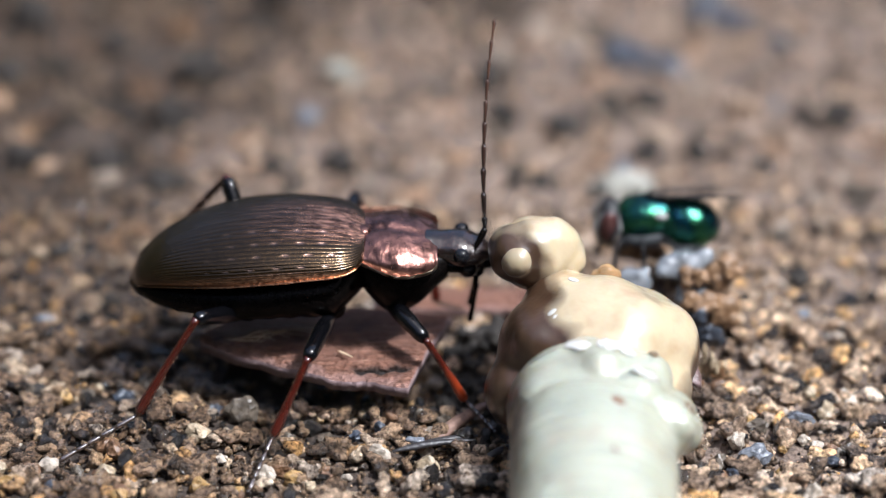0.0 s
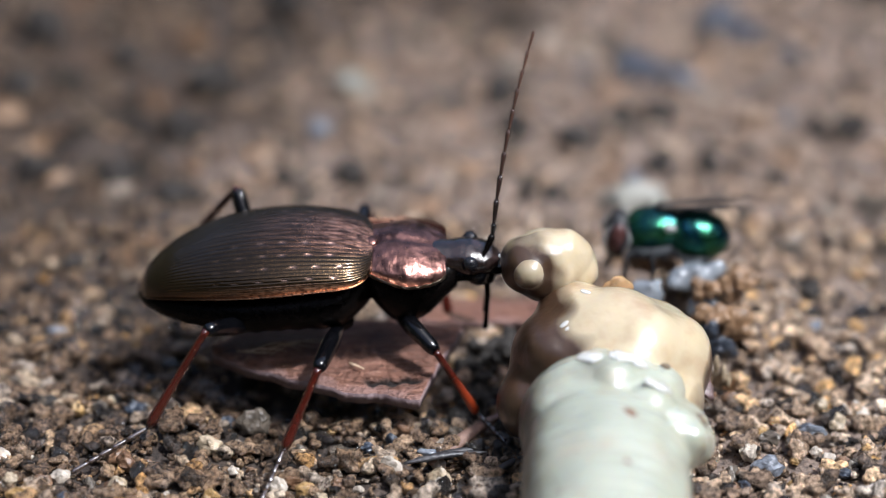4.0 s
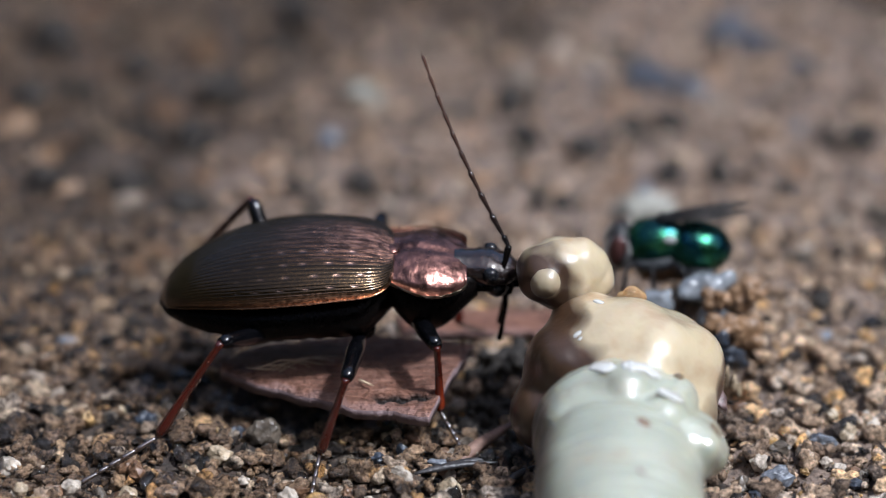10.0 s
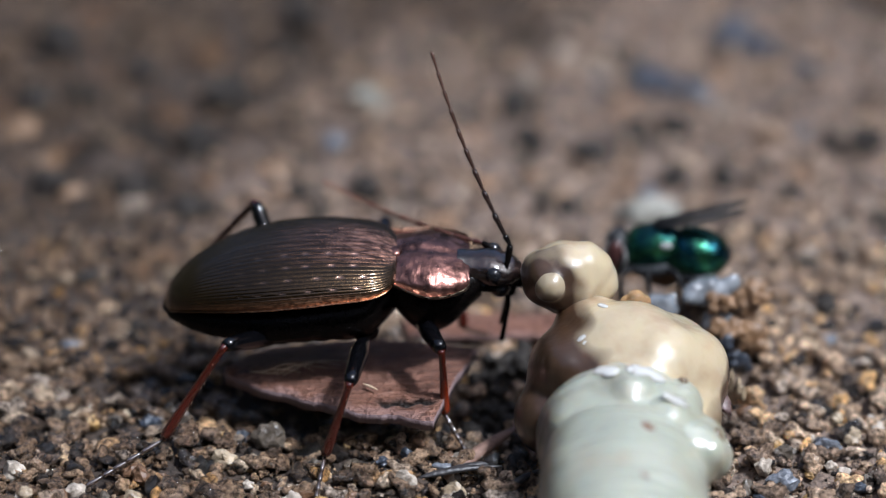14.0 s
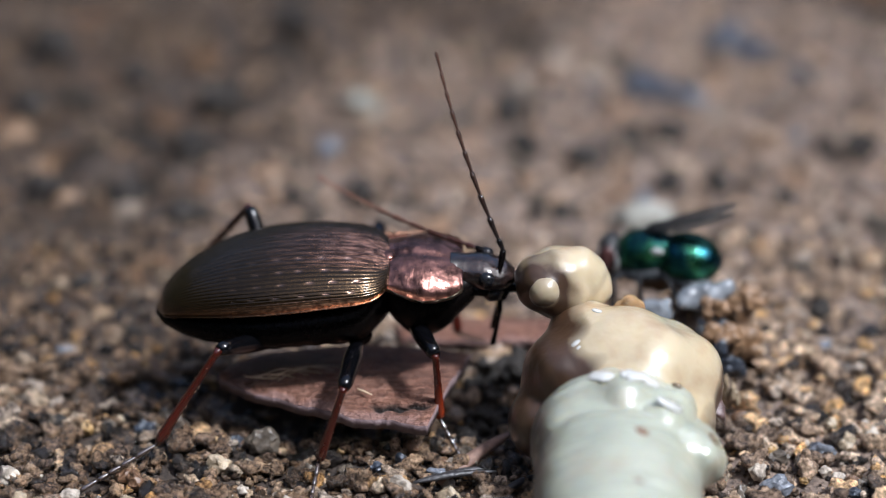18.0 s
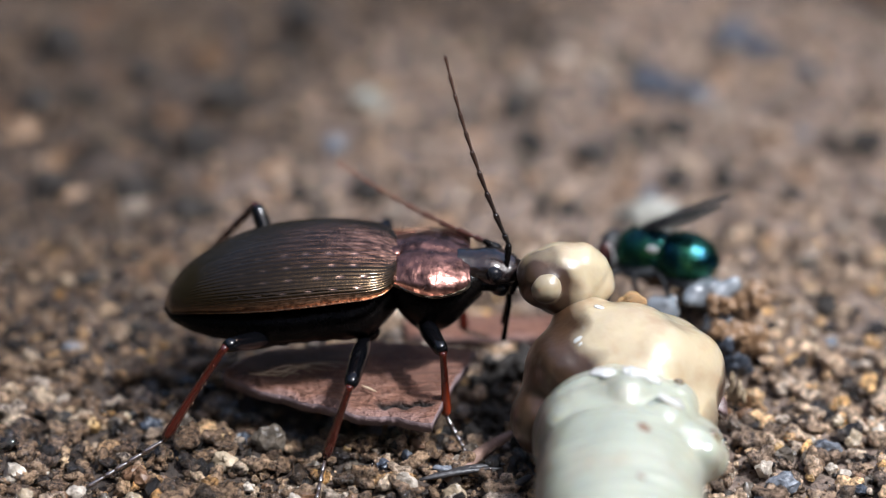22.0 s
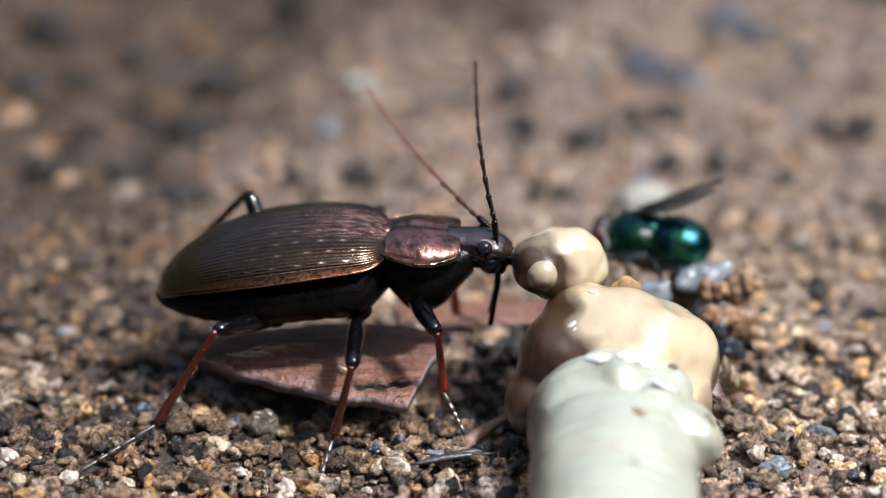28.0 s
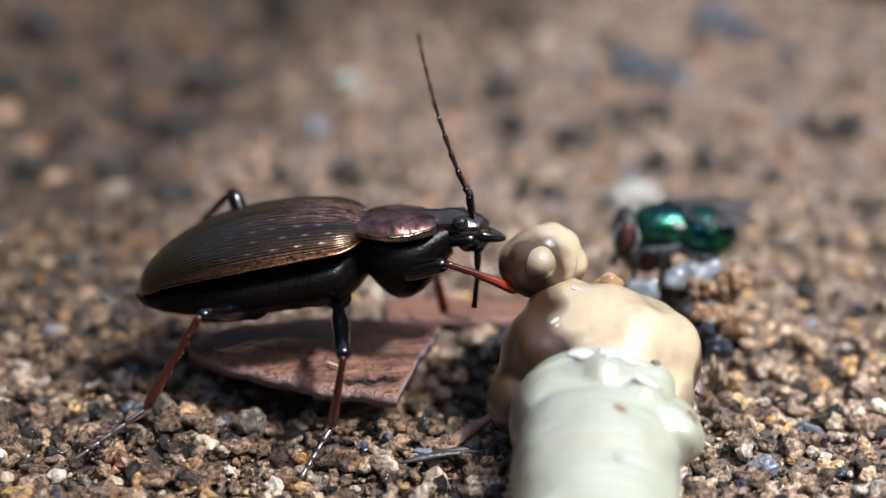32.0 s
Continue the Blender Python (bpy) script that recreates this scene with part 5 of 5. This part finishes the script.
KNEES = {"hindnear": (0.1, -0.45, 1), "midnear": (0.2, -0.8, 1), "frontnear": (0.3, -0.9, 0.45), "hindfar": (0.1, 0.1, 1), "midfar": (0.0, 0.6, 1), "frontfar": (0.3, 0.8, 0.6)}
# bark: seconds, mm to the right and away
BARK = [(0, 0, 0), (5.6, 0, 0), (5.9, 0.1, -1.2), (6.3, 0.05, -0.9), (22.1, -0.2, -0.8), (22.9, -1.35, -0.3), (28.5, -1.35, -0.3), (28.9, -1.3, 0.1), (32, -1.3, 0.1)]
# grub: seconds, mm right, away; head: turn, pitch, right, up
GRUB_ROWS = [(0, 0, 0), (3.5, 0, 0), (5.6, 0.25, 0), (11, 0.2, 0), (20, 0.15, 0), (22.8, -0.15, 0.15), (24, 0.05, 0.1), (28.5, 0, 0.1), (29, -0.3, 0.3), (32, -0.35, 0.35)]
GRUB_HEAD_ROWS = [(0, 0, 0, 0, 0), (5.5, 0, 0, 0, 0), (6.0, -4, 0, -0.1, -0.1), (6.5, 0, 0, 0.2, 0.1), (22.2, 2, 0, 0.2, 0.1), (22.8, -3, 0, -0.2, 0.0), (24.0, 4, 2, 0.3, 0.1), (28.4, 4, 2, 0.2, 0.1), (28.8, 26, -16, 0.2, -0.1), (29.2, 30, -21, 0.3, -0.1), (32, 30, -21, 0.3, -0.1)]
# fly: seconds, mm x, y, z of its base, heading, nose up
FLY_ROWS = [(0, 13.75, -8.0, 4.3, 180, 0), (3.5, 13.7, -8.0, 4.3, 180, 0), (5.5, 13.2, -8.0, 4.15, 176, -3), (10.8, 13.1, -8.0, 4.15, 175, -3), (11.4, 12.8, -8.0, 4.0, 170, -5), (17.8, 12.8, -8.0, 4.0, 170, -5),
            (18.4, 12.4, -8.0, 3.9, 160, -8), (25.5, 12.3, -8.0, 3.9, 158, -8), (28.5, 12.3, -8.0, 3.9, 160, -8), (28.7, 12.8, -8.0, 4.1, 172, -3), (28.9, 14.2, -8.0, 4.4, 184, 1), (30.5, 14.2, -8.0, 4.3, 184, 1), (31.0, 13.9, -8.0, 4.4, 183, 2), (32, 14.3, -8.0, 4.4, 184, 1)]
# wings: seconds, lift, tilt, spread (degrees)
WING_ROWS = [(0, 3, 23, 4), (3.5, 3, 23, 4), (5.5, 8, 12, 3), (10.8, 9, 10, 3), (11.4, 13, 6, 4), (17.8, 13, 4, 4), (18.4, 21, -4, 5), (28.5, 21, -4, 5), (28.9, -6, -8, 9), (32, -6, -8, 9)]


def between(rows, t):
    """The row's values at t, eased between rows."""
    if t <= rows[0][0]:
        return rows[0][1:]
    for a, b in zip(rows, rows[1:]):
        if t <= b[0]:
            u = (t - a[0]) / (b[0] - a[0])
            u = u * u * (3 - 2 * u)
            return tuple(p + (q - p) * u if not isinstance(p, tuple) else tuple(c + (d - c) * u for c, d in zip(p, q)) for p, q in zip(a[1:], b[1:]))
    return rows[-1][1:]


def turned(roll, up, turn):
    return Euler((radians(roll), radians(-up), radians(turn))).to_matrix().to_4x4()


def bone(a, b, up):
    """A pose whose x runs from a to b and whose z lies towards up, in mm."""
    x = (b - a).normalized()
    y = up.cross(x).normalized()
    z = x.cross(y)
    m = Matrix((x, y, z)).transposed().to_4x4()
    m.translation = a
    return m


def metres(m):
    out = m.copy()
    out.translation = m.translation * MM
    return out


def motions():
    times = sorted({r[0] for r in STANCE} | {r[0] for r in NEAR_FEELER} | {r[0] for r in FAR_FEELER} | {r[0] for rows in STEPS.values() for r in rows} | {5.65, 5.75, 5.85, 5.95, 6.2, 22.5, 28.6})
    rows = {k: [] for k in BEETLE}
    right, away = Vector((1, 0, 0)), Vector((0, math.cos(radians(PITCH)), -math.sin(radians(PITCH))))
    upright = Vector((0, math.sin(radians(PITCH)), math.cos(radians(PITCH))))
    for t in times:
        fx, fy, fz, roll, up, turn, r2, u2, t2, u3, t3 = between(STANCE, t)
        body = Matrix.Translation(BASE + PIVOT + Vector((fx, fy, fz))) @ turned(roll, up, turn) @ Matrix.Translation(-PIVOT)
        thorax = Matrix.Translation(HINGE) @ turned(r2, u2, t2)
        head = thorax @ Matrix.Translation(NECK) @ turned(0, u3, t3)
        inv = body.inverted()
        rows["root"].append((t, metres(body)))
        rows["thorax"].append((t, metres(thorax)))
        rows["head"].append((t, metres(head)))
        for side, s, table in (("near", -1, NEAR_FEELER), ("far", 1, FAR_FEELER)):
            a, b, lean = between(table, t)
            sock = body @ head @ Vector((SOCKET.x, s * SOCKET.y, SOCKET.z))
            d1 = right * math.sin(radians(a)) + upright * math.cos(radians(a)) + away * (0.15 * s)
            d2 = (right * math.sin(radians(b)) + upright * math.cos(radians(b))) * math.cos(radians(lean)) + away * math.sin(radians(lean)) * s
            elbow = sock + d1.normalized() * 1.7
            rows["scape_" + side].append((t, metres(inv @ bone(sock, sock + d1, away))))
            rows["antenna_" + side].append((t, metres(inv @ bone(elbow, elbow + d2, right * math.cos(radians(b)) - upright * math.sin(radians(b))))))
        for key in BONES:
            for side, s in (("near", -1), ("far", 1)):
                l1, l2 = BONES[key]
                h = HIPS[key]
                hip = (body @ thorax if key == "front" else body) @ Vector((h.x, s * h.y, h.z))
                ankle, toe = (Vector(v) for v in between(STEPS[key + side], t))
                d = ankle - hip
                reach = min(d.length, (l1 + l2) * 0.985)
                ankle = hip + d.normalized() * reach
                x = (l1 * l1 - l2 * l2 + reach * reach) / (2 * reach)
                pole = Vector(KNEES[key + side])
                if key + side == "frontnear":      # the lifted leg folds upwards
                    pole = pole.lerp(Vector((-0.2, -0.42, 0.8)), min(1, max(0, (t - 28.4) / 0.4)))
                n = d.normalized()
                pole = (pole - n * pole.dot(n)).normalized()
                knee = hip + n * x + pole * math.sqrt(max(l1 * l1 - x * x, 0.01))
                rows["femur_" + key + side].append((t, metres(inv @ bone(hip, knee, pole))))
                rows["tibia_" + key + side].append((t, metres(inv @ bone(knee, ankle, pole))))
                rows["tarsus_" + key + side].append((t, metres(inv @ bone(ankle, toe, Vector((0, 0, 1))))))
    for k, r in rows.items():
        walk(BEETLE[k], r)
    bark = bpy.data.objects["bark_flake"]
    rest = bark.matrix_basis.copy()
    walk(bark, [(t, at_mm(x, y, 0) @ rest) for t, x, y in BARK])
    rest = GRUB.matrix_basis.copy()
    walk(GRUB, [(t, at_mm(x, y, 0) @ rest) for t, x, y in GRUB_ROWS])
    drop = bpy.data.objects["droplet"]
    stay = drop.matrix_basis.copy()
    walk(drop, [(t, at_mm(x, y, 0) @ stay) for t, x, y in GRUB_ROWS])
    rest = GRUB_HEAD.matrix_basis.copy()
    walk(GRUB_HEAD, [(t, at_mm(x, 0, z) @ rest @ pose(0, 0, 0, p, 0, r)) for t, r, p, x, z in GRUB_HEAD_ROWS])
    walk(FLY, [(t, at_mm(x, y, z, 0, -p, h)) for t, x, y, z, h, p in FLY_ROWS])
    for s, wing in zip((-1, 1), WINGS):
        walk(wing, [(t, at_mm(0.0, s * 0.3 - 0.4, 4.9, tilt, lift, -s * spread)) for t, lift, tilt, spread in WING_ROWS])


motions()
